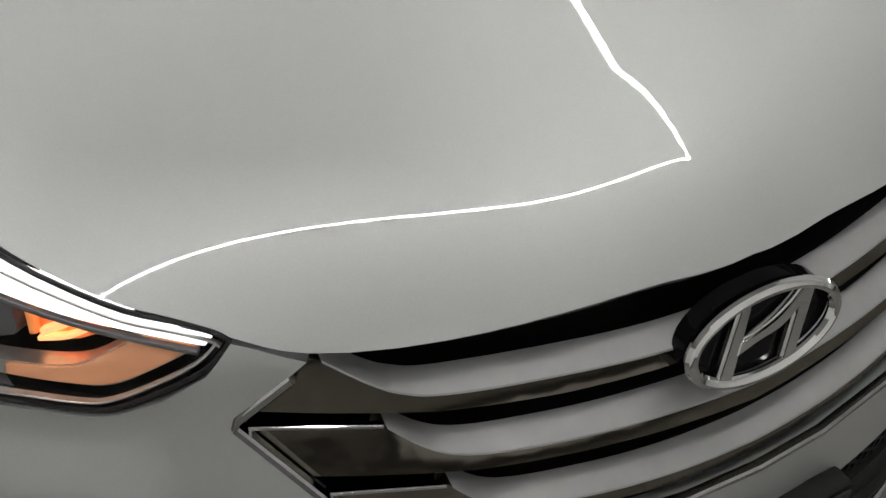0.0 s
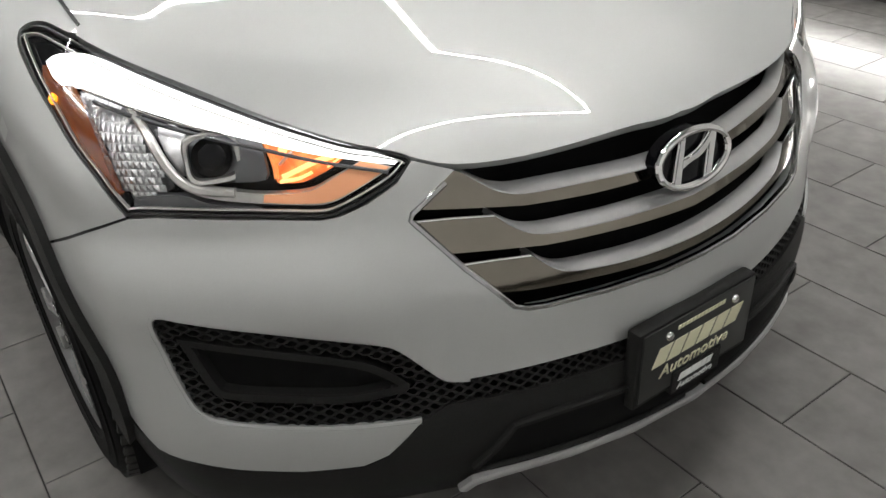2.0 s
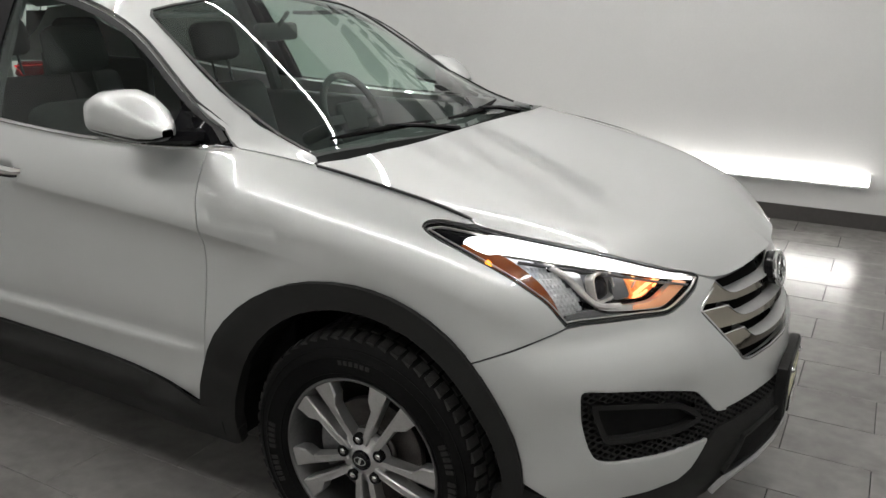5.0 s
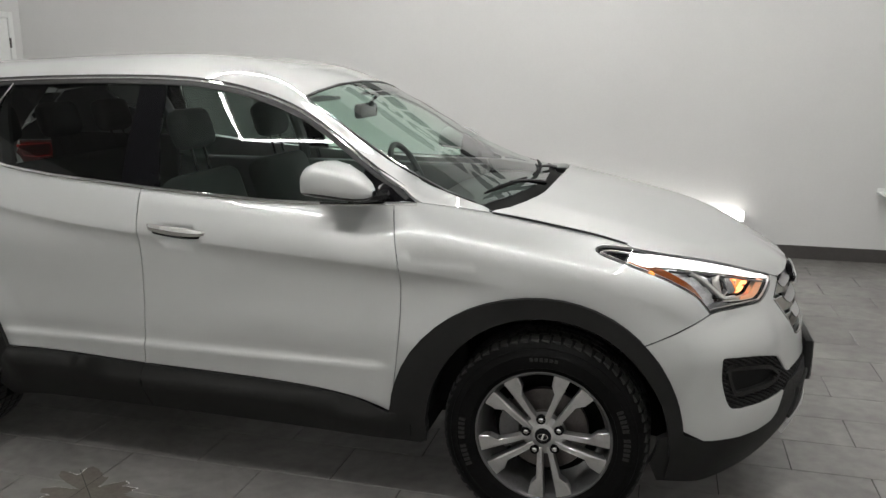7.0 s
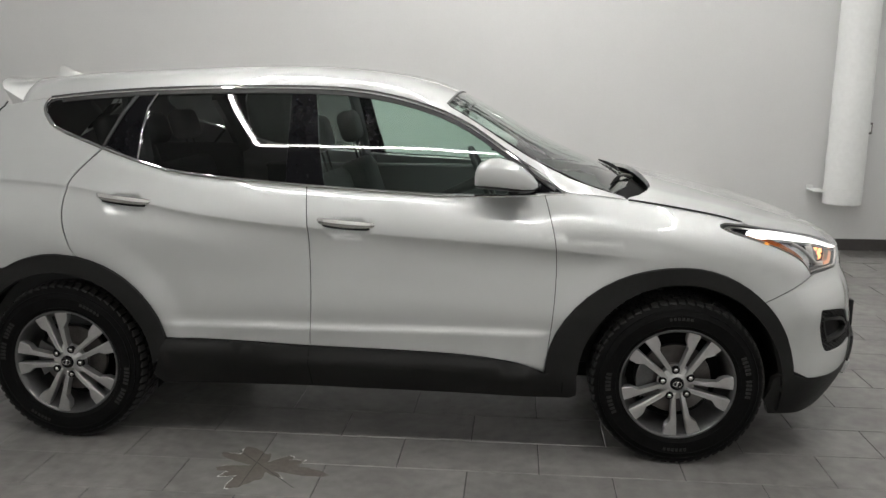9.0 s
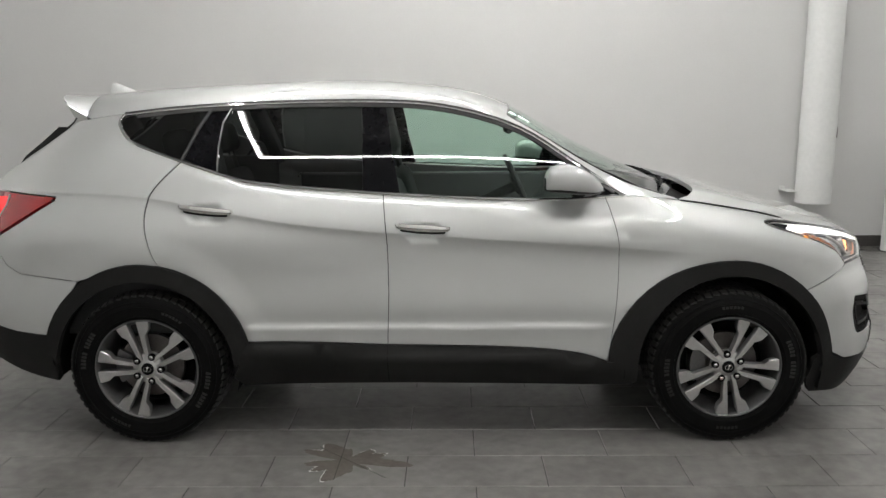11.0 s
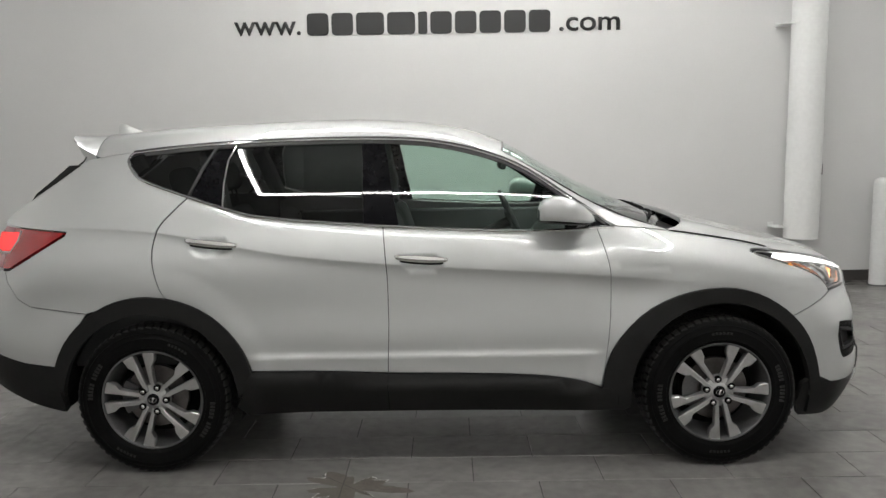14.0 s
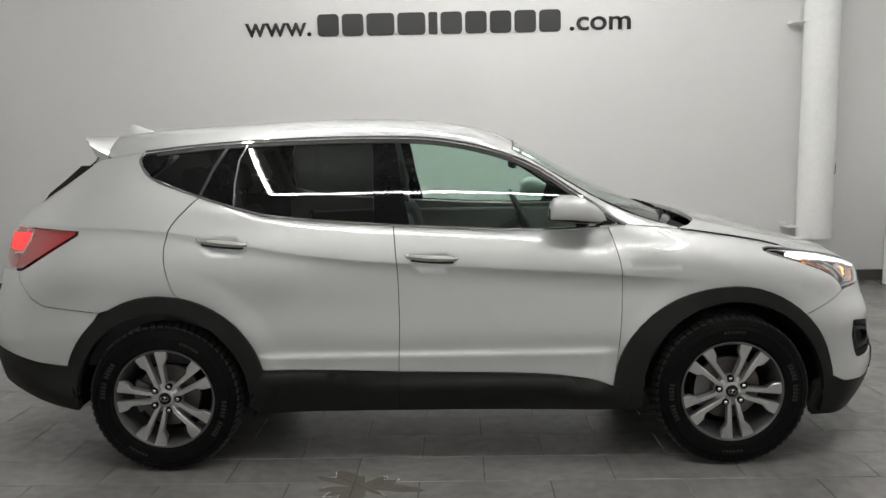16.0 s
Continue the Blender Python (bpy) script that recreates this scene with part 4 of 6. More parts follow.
# ---- wheels ----
def wheel(cx, side_sign, turn):
    """A wheel with its tyre: axis along y, outside towards -y before it is turned to its flank."""
    m = Matrix.Translation((cx, 0, HUB + .004)) @ Matrix.Diagonal((1, side_sign, 1, 1)) @ Matrix.Translation((0, -.915, 0))
    w = new("wheel")
    w.parent = car
    R = .3645
    mr = m @ Matrix.Diagonal((1.07, 1, 1.07, 1))
    # tyre: outside of the sidewall at y = 0, inwards is +y
    bm = bmesh.new()
    prof = [(.239, .020), (.242, .010), (.250, .004), (.2575, .001), (.259, -.0015), (.262, -.0012), (.270, -.002), (.292, -.004), (.303, -.0038), (.305, -.0055), (.307, -.0036), (.318, .000), (.326, .002), (.328, .0005), (.330, .004), (.340, .008), (.351, .015), (.3575, .026), (.3600, .040), (.3605, .05), (.3605, .185), (.352, .212), (.318, .236), (.26, .236), (.222, .22), (.218, .2)]
    lathe(bm, prof, 96, m)
    part("tyre", bm, RUBBER, w, "black all-terrain tyre")
    bm = bmesh.new()
    n = 60
    for i in range(n):
        a = 2 * math.pi * i / n
        for y0, y1, w0, off, r0, r1 in ((.012, .052, .0135, 0, .346, .3645), (.058, .098, .015, .35, .355, .3645), (.104, .140, .015, .7, .355, .3645), (.146, .186, .015, .2, .355, .3645), (.192, .222, .0155, .5, .345, .3645)):
            t = a + off * 2 * math.pi / n
            mm = m @ Matrix.Rotation(-t, 4, "Y")
            wob = .0025 * math.sin(i * 2.4)
            lo = r0
            corners = [(-w0, y0), (w0, y0 + .003), (w0 + wob, y1), (-w0 + wob, y1 - .003)]
            down = [bm.verts.new(mm @ Vector((lo if (y0 < .02 and q == y0) or (y0 > .19 and k > 1) else .352, q, p))) for k, (p, q) in enumerate(corners)]
            up = [bm.verts.new(mm @ Vector((R - (.0085 if (y0 < .02 and k < 2) else 0), q, p * .94))) for k, (p, q) in enumerate(corners)]
            bm.faces.new(up)
            for k in range(4):
                bm.faces.new((down[k], down[(k + 1) % 4], up[(k + 1) % 4], up[k]))
    part("tread", bm, RUBBER_PALE, w, "chunky tread blocks", smooth=False)["kind"] = "stuff"
    # raised plain bars where the maker's writing stands
    bm = bmesh.new()
    for a0, cnt in ((turn + 110, 11), (turn + 290, 11), (turn + 20, 6), (turn + 200, 6)):
        for k in range(cnt):
            a = radians(a0 + k * 3.4)
            mm = m @ Matrix.Rotation(-a, 4, "Y")
            h = .011 if cnt > 8 else .006
            if k == 5 and cnt > 8:
                continue
            box(bm, (.290 - h, -.0062, -.0055), (.290 + h, -.002, .0055), 0, mm)
    part("sidewall_mark", bm, RUBBER_PALE, w, "raised plain marks on the sidewall", smooth=False)["kind"] = "stuff"
    rim = new("rim")
    rim.parent = w
    bm = bmesh.new()
    lathe(bm, [(.2275, .014), (.2255, .007), (.221, .0065), (.2175, .011), (.213, .022), (.200, .06), (.196, .20), (.20, .205), (.2195, .20)], 80, mr)
    part("barrel", bm, ALLOY_DARK, rim)
    # ten arms in five pairs
    bm = bmesh.new()
    arm = [(.040, .007), (.040, .023), (.10, .032), (.148, .040), (.168, .062), (.2165, .078), (.219, .050), (.219, .0215), (.15, .0165), (.09, .0115)]
    for p in range(5):
        for sg in (1, -1):
            mm = mr @ Matrix.Rotation(-radians(turn + 72 * p), 4, "Y")
            def depth_at(r):
                return .014 + .010 * (1 - min(1, r / .21)) ** 1.2 - .004 * math.sin(min(1, r / .2) * math.pi)
            top_v, low_v, rim_v = [], [], []
            for r, t in arm:
                top_v.append(bm.verts.new(mm @ Vector((r, depth_at(r) + .004, t * sg))))
                low_v.append(bm.verts.new(mm @ Vector((r, depth_at(r) + .038, t * sg * .98))))
            k = len(arm)
            cr, ct = .12, .020
            # a raised face with a chamfer round it
            mid = []
            cx2 = sum(r for r, _ in arm) / k
            ct2 = sum(t for _, t in arm) / k
            for r, t in arm:
                q = .0035 / max(.01, math.dist((r, t), (cx2, ct2)))
                r2, t2 = r + (cx2 - r) * q, t + (ct2 - t) * q * 2.2
                mid.append(bm.verts.new(mm @ Vector((r2, depth_at(r), t2 * sg))))
            bm.faces.new(mid)
            for i in range(k):
                j = (i + 1) % k
                bm.faces.new((mid[i], mid[j], top_v[j], top_v[i]))
                bm.faces.new((top_v[i], top_v[j], low_v[j], low_v[i]))
    part("spokes", bm, ALLOY, rim, "five pairs of machined alloy spokes", smooth=False)
    bm = bmesh.new()
    lathe(bm, [(.0, .020), (.030, .020), (.034, .022), (.044, .026), (.066, .032), (.074, .05), (.0, .05)], 48, mr)
    part("hub", bm, ALLOY, rim)
    bm = bmesh.new()
    lathe(bm, [(.0, .0120), (.022, .0128), (.028, .0150), (.030, .021)], 40, m)
    cap = part("hub_cap", bm, GLOSS_BLACK, rim, "black hub cap")
    bm = bmesh.new()
    ring = [(.019 * math.cos(t), .0125 * math.sin(t)) for t in (2 * math.pi * i / 32 for i in range(32))]
    for i in range(32):
        a, b = ring[i], ring[(i + 1) % 32]
        q = [(a[0], a[1]), (b[0], b[1]), (b[0] * .84, b[1] * .80), (a[0] * .84, a[1] * .80)]
        bm.faces.new([bm.verts.new(m @ Vector((x, .0108, z))) for x, z in q])
    box(bm, (-.004, .0100, -.0115), (.004, .0125, .0115), .001, m @ Matrix.Rotation(radians(20), 4, "Y"))
    part("cap_badge", bm, CHROME, rim, "small oval badge")
    for p in range(5):
        bm = bmesh.new()
        mm = mr @ Matrix.Rotation(-radians(turn + 36 + 72 * p), 4, "Y")
        lathe(bm, [(.0, .007), (.005, .007), (.0078, .009), (.0088, .013), (.0088, .045)], 12, mm @ Matrix.Translation((.057, .006, 0)))
        part("wheel_nut", bm, CHROME, rim, "chrome wheel nut", smooth=True)
        # black ring painting the shade of the recess each nut sits in
        bm = bmesh.new()
        lathe(bm, [(.0085, .0165), (.0145, .0150), (.0160, .0180), (.0160, .030)], 20, mm @ Matrix.Translation((.057, 0, 0)))
        part("nut_shade", bm, MATT_BLACK, rim, "black ring that paints the recess shade round the wheel nut")
    bm = bmesh.new()
    lathe(bm, [(.06, .085), (.150, .085), (.152, .088), (.152, .105), (.150, .108), (.06, .108)], 64, m)
    lathe(bm, [(.0, .07), (.068, .07), (.074, .076), (.074, .10)], 40, m)
    part("brake_disc", bm, STEEL, w, "steel brake disc")
    bm = bmesh.new()
    cal = arc(0, 0, .165, .165, 150, 210, 8) + arc(0, 0, .095, .095, 210, 150, 8)
    vs = prism(bm, cal, .065, .135)
    bmesh.ops.transform(bm, matrix=m, verts=bm.verts[:])
    part("brake_caliper", bm, ALLOY_DARK, w, "grey brake caliper")
    bm = bmesh.new()
    lathe(bm, [(.196, .15), (.02, .16)], 40, m)
    part("wheel_back", bm, MATT_BLACK, w)
    return w


for cx, turn in ((FA, 62), (RA, 33)):
    for sgn in (1, -1):
        wheel(cx, sgn, turn)

# liners and floor pan
for cx in (FA, RA):
    for sgn in (1, -1):
        bm = bmesh.new()
        rings = []
        for a in range(-14, 196, 10):
            r = .43
            rings.append([bm.verts.new((cx + r * math.cos(radians(a)), sgn * y, HUB + r * math.sin(radians(a)))) for y in (.895, .56)])
        for p, q in zip(rings, rings[1:]):
            bm.faces.new((p[0], p[1], q[1], q[0]))
        bm.faces.new([r[1] for r in rings])
        part("wheel_liner", bm, MATT_BLACK, car, "black wheel well liner", smooth=False)
bm = bmesh.new()
box(bm, (-.86, -.86, .27), (.86, .86, .36), .03)
box(bm, (.80, -.54, .24), (2.10, .54, .60), .04)
box(bm, (-2.10, -.54, .27), (-.8, .54, .55), .04)
part("floor_pan", bm, MATT_BLACK, car, "dark underbody")

# ---- lamps ----
def sunk(d):
    """The body surface, moved inwards by d along its own normal."""
    def fn(s, z):
        e = 2e-3
        p = Vector(body(s, z))
        n = (Vector(body(s + e, z)) - Vector(body(s - e, z))).cross(Vector(body(s, z + e)) - Vector(body(s, z - e))).normalized()
        if n.x < 0 and n.y > 0 or n.dot(Vector((1, -1, 0))) < 0:
            n = -n
        return tuple(p - n * d)
    return fn


HL = lamp_top + glide([(.470, .886), (.494, .865), (.536, .843), (.573, .827), (.60, .823), (.665, .829), (.80, .836), (.838, .832)], 3) \
    + glide([(.842, .836), (.856, .859), (.881, .896), (.942, .940), (1.031, .983), (1.093, 1.012)], 3)
hl = tuple(new("headlight") for _ in "ab")
for h in hl:
    h.parent = car
for o in both("lens", HL, sunk(.001), LENS, hl, gap=.001, res=.03, rim=False, label="clear headlight lens"):
    o.visible_shadow = False
both("lamp_housing", HL, sunk(.075), GLOSS_BLACK, hl, gap=0, res=.04, rim=False)
HLD = dense(HL, .02)
HLS = shrink(HLD, .006)
for k in (0, 1):
    band("lamp_gasket", shrink(HLD, .002), body, .0045, SEAL, hl[k], high=.0010, lift=-.003, mirror=bool(k), closed=True)
    band("lens_line", shrink(HLD, .010), sunk(.004), .0022, LAMP_MIRROR_WARM, hl[k], high=.001, mirror=bool(k), closed=True)
    # side wall of the lamp from lens to housing
    bm = bmesh.new()
    a = [Vector(sunk(.006)(s, z)) for s, z in HLS]
    b = [Vector(sunk(.076)(s, z)) for s, z in shrink(HLD, .014)]
    va = [bm.verts.new((p.x, p.y * (-1 if k else 1), p.z)) for p in a]
    vb = [bm.verts.new((p.x, p.y * (-1 if k else 1), p.z)) for p in b]
    for i in range(len(va)):
        j = (i + 1) % len(va)
        bm.faces.new((va[i], va[j], vb[j], vb[i]))
    part("lamp_wall", bm, GLOSS_BLACK, hl[k])
# black mask at the upper rear of the lamp
mask = glide([(1.096, 1.024), (1.06, 1.031), (1.0, 1.026), (.95, 1.018)], 3) + glide([(.985, 1.014), (1.018, 1.003), (1.045, .995)], 3) + [(1.085, 1.012)]
both("lamp_mask", mask, sunk(.012), GLOSS_BLACK, hl, gap=0, res=.03, depth=.01, label="black inner mask")
drl = glide([(1.016, 1.002), (1.004, 1.010), (.970, 1.0145), (.929, 1.0135), (.853, 1.001), (.745, .979), (.65, .954), (.561, .926), (.484, .894)], 4) + glide([(.490, .888), (.544, .901), (.596, .914), (.674, .938), (.765, .960), (.833, .972), (.90, .982), (.943, .984), (.966, .983), (.990, .989)], 4)
both("daytime_lamp", drl, sunk(.006), DRL, hl, gap=0, res=.03, depth=.006, label="lit white daytime running lamp")
for k in (0, 1):
    band("daytime_edge", [(s, z - .011) for s, z in glide([(.500, .889), (.544, .901), (.596, .916), (.674, .941), (.765, .964), (.833, .976), (.90, .9855)], 4)], sunk(.016), .005, LAMP_GREY, hl[k], high=.002, mirror=bool(k))
amber = glide([(1.024, .998), (1.0, .978), (.953, .948), (.905, .917), (.873, .882), (.850, .860)], 3)[::-1] + glide([(1.008, 1.000), (.962, .990), (.926, .978), (.892, .955), (.866, .928), (.852, .892), (.846, .862)], 3)
both("side_reflector", amber, sunk(.007), AMBER, hl, gap=0, res=.03, depth=.015, label="amber side reflector")
mark = [(.973 + .008 * math.cos(t), .966 + .006 * math.sin(t)) for t in (2 * math.pi * i / 14 for i in range(14))]
both("side_marker", mark, sunk(.003), BULB_DIM, hl, gap=0, res=.01, depth=.005, label="lit amber side marker")
# crystal-cut reflector in the outer chamber: a grid of small tilted facets
outer = glide([(.962, .986), (.917, .991), (.86, .982)], 3) + glide([(.820, .956), (.795, .915), (.786, .872)], 3) + glide([(.803, .857), (.847, .860), (.868, .902), (.892, .935), (.922, .970)], 3)
both("outer_reflector", shrink(outer, -.004), sunk(.040), LAMP_GREY, hl, gap=0, res=.03, rim=False)
cut = random.Random(5)
for k in (0, 1):
    sg = -1 if k else 1
    bm = bmesh.new()
    du, dv = .0090, .0120
    for a in range(24):
        for b in range(15):
            s0, z0 = .775 + du * a + .35 * (b * dv) * .9, .852 + dv * b
            if not inside((s0 + du / 2, z0 + dv / 2), outer):
                continue
            corners = []
            q = [cut.uniform(-.0007, .0007) for _ in range(4)]
            for (ca, cb), dd in zip(((0, 0), (1, 0), (1, 1), (0, 1)), q):
                x, y, z = sunk(.026 + dd)(s0 + du * ca, z0 + dv * cb)
                corners.append(bm.verts.new((x, y * sg, z)))
            x, y, z = sunk(.0242 + cut.uniform(-.001, .001))(s0 + du * .5, z0 + dv * .5)
            mid = bm.verts.new((x, y * sg, z))
            for i in range(4):
                bm.faces.new((corners[i], corners[(i + 1) % 4], mid))
    part("reflector_facets", bm, LAMP_MIRROR, hl[k], "bright crystal-cut reflector", smooth=False)["kind"] = "stuff"
    # divider between the outer and inner chambers, running on into the lower guide
    band("chamber_divider", glide([(.850, .980), (.803, .948), (.776, .900), (.762, .880), (.742, .868), (.70, .863)], 5), sunk(.020), .013, LAMP_MIRROR_WARM, hl[k], high=.006, mirror=bool(k), label="silver divider in the lamp")
    band("chamber_line", glide([(.93, .984), (.86, .975), (.79, .962), (.70, .945)], 4), sunk(.012), .002, LAMP_MIRROR_WARM, hl[k], high=.001, mirror=bool(k))
# floor of the lamp, dark grey
both("lamp_floor", glide([(.83, .856), (.77, .862), (.735, .848), (.70, .842)], 3) + glide([(.64, .832), (.70, .836), (.80, .842), (.836, .838)], 3), sunk(.016), LAMP_GREY, hl, gap=0, res=.02, depth=.02)
bowl = glide([(.815, .968), (.76, .966), (.70, .962)], 3) + glide([(.672, .955), (.668, .915), (.675, .875)], 3) + glide([(.72, .872), (.765, .882), (.79, .935)], 3)
both("inner_bowl", bowl, sunk(.055), LAMP_GREY, hl, gap=0, res=.02, rim=False)
both("inner_facets", glide([(.80, .965), (.775, .965), (.757, .955)], 3) + glide([(.760, .93), (.764, .89), (.772, .90), (.788, .938)], 3), sunk(.036), LAMP_MIRROR, hl, gap=0, res=.012, depth=.01, label="bright inner reflector edge")
# smoked cylinder beside the projector
both("projector_shroud", glide([(.690, .953), (.662, .951), (.654, .945)], 3) + glide([(.656, .905), (.662, .878), (.70, .876)], 3), sunk(.038), LAMP_GREY, hl, gap=0, res=.015, depth=.02, label="grey projector shroud")
warm = glide([(.652, .946), (.616, .932), (.550, .913)], 3) + glide([(.573, .891), (.615, .868), (.650, .870)], 3)
both("turn_reflector", warm, sunk(.052), TURN_GLOW, hl, gap=0, res=.02, depth=.02, label="turn signal reflector, bulb light added as its own glow")
for k in (0, 1):
    # painted reflections of the bulb: bright streaks laid in its bowl
    for line, wd, mt in (([(.640, .880), (.615, .893), (.590, .905), (.566, .912)], .008, BULB), ([(.645, .872), (.620, .876), (.600, .886)], .005, BULB), ([(.652, .940), (.646, .91), (.648, .878)], .007, TURN_GLOW),
                         ([(.640, .902), (.628, .915), (.618, .924)], .004, LAMP_MIRROR_WARM), ([(.578, .893), (.566, .902), (.556, .910)], .003, BULB)):
        band("bowl_streak", glide(line, 4), sunk(.046), wd, mt, hl[k], high=.003, mirror=bool(k))
low_c = glide([(.742, .874), (.705, .865), (.663, .859), (.609, .860), (.572, .878), (.529, .901)], 4)
low_c2 = glide([(.492, .885), (.542, .857), (.583, .838), (.624, .838), (.715, .850), (.752, .860)], 4)
both("light_guide", low_c + low_c2, sunk(.022), LAMP_MIRROR_WARM, hl, gap=0, res=.02, depth=.02, label="satin silver lower light guide")
both("turn_guide", glide([(.665, .857), (.609, .858), (.572, .876), (.531, .899)], 4) + glide([(.496, .885), (.542, .859), (.583, .841), (.624, .841), (.668, .846)], 4), sunk(.019), GUIDE_GLOW, hl, gap=0, res=.02, depth=.008, label="guide end, bulb light added as its own amber glow")
for k in (0, 1):
    sg = -1 if k else 1
    c = Vector(sunk(.036)(.722, .918))
    n = (Vector(sunk(.0)(.722, .918)) - c).normalized()
    n = (n + Vector((1.0, 0, 0))).normalized()
    c.y *= sg
    n.y *= sg
    m = Matrix.Translation(c) @ n.to_track_quat("Y", "Z").to_matrix().to_4x4() @ Matrix.Rotation(math.pi, 4, "Z")
    # squared bezel round the projector
    bm = bmesh.new()
    def sq(rx, rz, y, cnt=40, e=4.2):
        out = []
        for i in range(cnt):
            t = 2 * math.pi * i / cnt
            ct, st = math.cos(t), math.sin(t)
            out.append(bm.verts.new(m @ Vector((rx * math.copysign(abs(ct) ** (2 / e), ct), y, rz * math.copysign(abs(st) ** (2 / e), st)))))
        return out
    rings = [sq(.041, .038, .012), sq(.041, .038, -.008), sq(.039, .036, -.012), sq(.034, .031, -.011), sq(.032, .029, .008)]
    for a, b in zip(rings, rings[1:]):
        for i in range(40):
            j = (i + 1) % 40
            bm.faces.new((a[i], a[j], b[j], b[i]))
    part("projector_bezel", bm, LAMP_MIRROR_WARM, hl[k], "bright squared projector bezel")
    bm = bmesh.new()
    lathe(bm, [(.0, -.010), (.008, -.0095), (.016, -.007), (.024, -.002), (.030, .006), (.030, .02), (.0, .02)], 32, m)
    part("projector_lens", bm, GLOSS_BLACK, hl[k], "dark glass projector lens")
    b0 = Vector(sunk(.040)(.630, .926))
    bm = bmesh.new()
    bmesh.ops.create_uvsphere(bm, u_segments=16, v_segments=10, radius=.007, matrix=Matrix.Translation((b0.x, b0.y * sg, b0.z)))
    part("turn_bulb", bm, BULB, hl[k], "lit amber turn signal bulb")

# tail lamps
tl_line = [(-1.742, 1.166), (-1.85, 1.174), (-2.0, 1.180), (-2.12, 1.183), (-2.165, 1.12), (-2.16, 1.02), (-2.10, .99), (-2.02, .992), (-1.916, 1.047), (-1.80, 1.117), (-1.745, 1.150)]
tls = tuple(new("tail_lamp") for _ in "ab")
for h in tls:
    h.parent = car
both("lens", sx(*tl_line), body, RED_LENS, tls, gap=.003, res=.03, lift=.004, depth=.03, label="red tail lamp lens")
both("lit_segment", sx((-1.995, 1.158), (-2.0, 1.12), (-2.03, 1.075), (-2.09, 1.07), (-2.14, 1.08), (-2.145, 1.15)), body, RED_GLOW, tls, gap=0, res=.03, lift=.006, depth=.01, label="lit red lamp segment")
for k in (0, 1):
    band("lamp_line", sx((-1.985, 1.166), (-1.992, 1.12), (-2.025, 1.068), (-2.09, 1.060)), body, .009, LAMP_MIRROR_WARM, tls[k], high=.002, lift=.006, mirror=bool(k))

# ---- tailgate, spoiler, aerial ----
bm = bmesh.new()
rows = []
for z in np.linspace(.32, 1.60, 24):
    w = side(tail(z) + .11, z) + .0
    row = []
    for t in np.linspace(-1, 1, 17):
        row.append(bm.verts.new((tail(z) + .12 - .10 * (1 - abs(t) ** 2.2), w * t * .99, z)))
    rows.append(row)
for a, b in zip(rows, rows[1:]):
    for i in range(16):
        bm.faces.new((a[i], a[i + 1], b[i + 1], b[i]))
part("tailgate", bm, PAINT, car, "silver tailgate")
both("rear_side_glass", sx((-1.742, 1.472), (-1.86, 1.385), (-1.95, 1.328), (-1.985, 1.302), (-1.975, 1.335), (-1.90, 1.40), (-1.83, 1.470)), lambda s, z: body(s, z), MATT_BLACK, car, gap=0, lift=.002, rim=False, res=.04, label="dark tailgate glass edge")
bm = bmesh.new()
rows = []
for w in np.linspace(-1, 1, 25):
    wa = abs(w) * .965
    zt = lambda x: top(x, wa)[2]
    yy = w * .965 * edge_y(-1.745)
    back = .10 * abs(w) ** 3
    lip = top(-1.86, 0)[2] - .036 * abs(w) ** 3
    rise = lambda x, k: zt(x) * (1 - k) + lip * k
    rows.append([bm.verts.new(p) for p in ((-1.744, yy, zt(-1.744)), (-1.79, yy * .995, rise(-1.79, .45)), (-1.84, yy * .985, rise(-1.83, .85)), (-1.945 + back, yy * .97, lip + .004), (-1.946 + back, yy * .97, lip - .006),
                                           (-1.88 + back * .7, yy * .965, rise(-1.84, .6) - .045), (-1.82 + back * .3, yy * .96, zt(-1.82) - .085), (-1.765, yy * .97, zt(-1.76) - .09), (-1.746, yy, zt(-1.746) - .03))])
for a, b in zip(rows, rows[1:]):
    for i in range(9):
        bm.faces.new((a[i], a[(i + 1) % 9], b[(i + 1) % 9], b[i]))
bm.faces.new(rows[0])
bm.faces.new(rows[-1][::-1])
part("roof_spoiler", bm, PAINT, car, "silver roof spoiler")
bm = bmesh.new()
rows = []
for x, h, w in ((-1.60, .002, .004), (-1.64, .012, .017), (-1.69, .030, .024), (-1.735, .050, .026), (-1.76, .056, .024), (-1.775, .050, .018), (-1.765, .004, .022)):
    z = top_c(-1.68) - .004
    rows.append([bm.verts.new((x, -w, z)), bm.verts.new((x, -w * .55, z + h * .6)), bm.verts.new((x, 0, z + h)), bm.verts.new((x, w * .55, z + h * .6)), bm.verts.new((x, w, z))])
for a, b in zip(rows, rows[1:]):
    for i in range(4):
        bm.faces.new((a[i], a[i + 1], b[i + 1], b[i]))
part("shark_fin_aerial", bm, PAINT, car, "silver shark fin aerial")

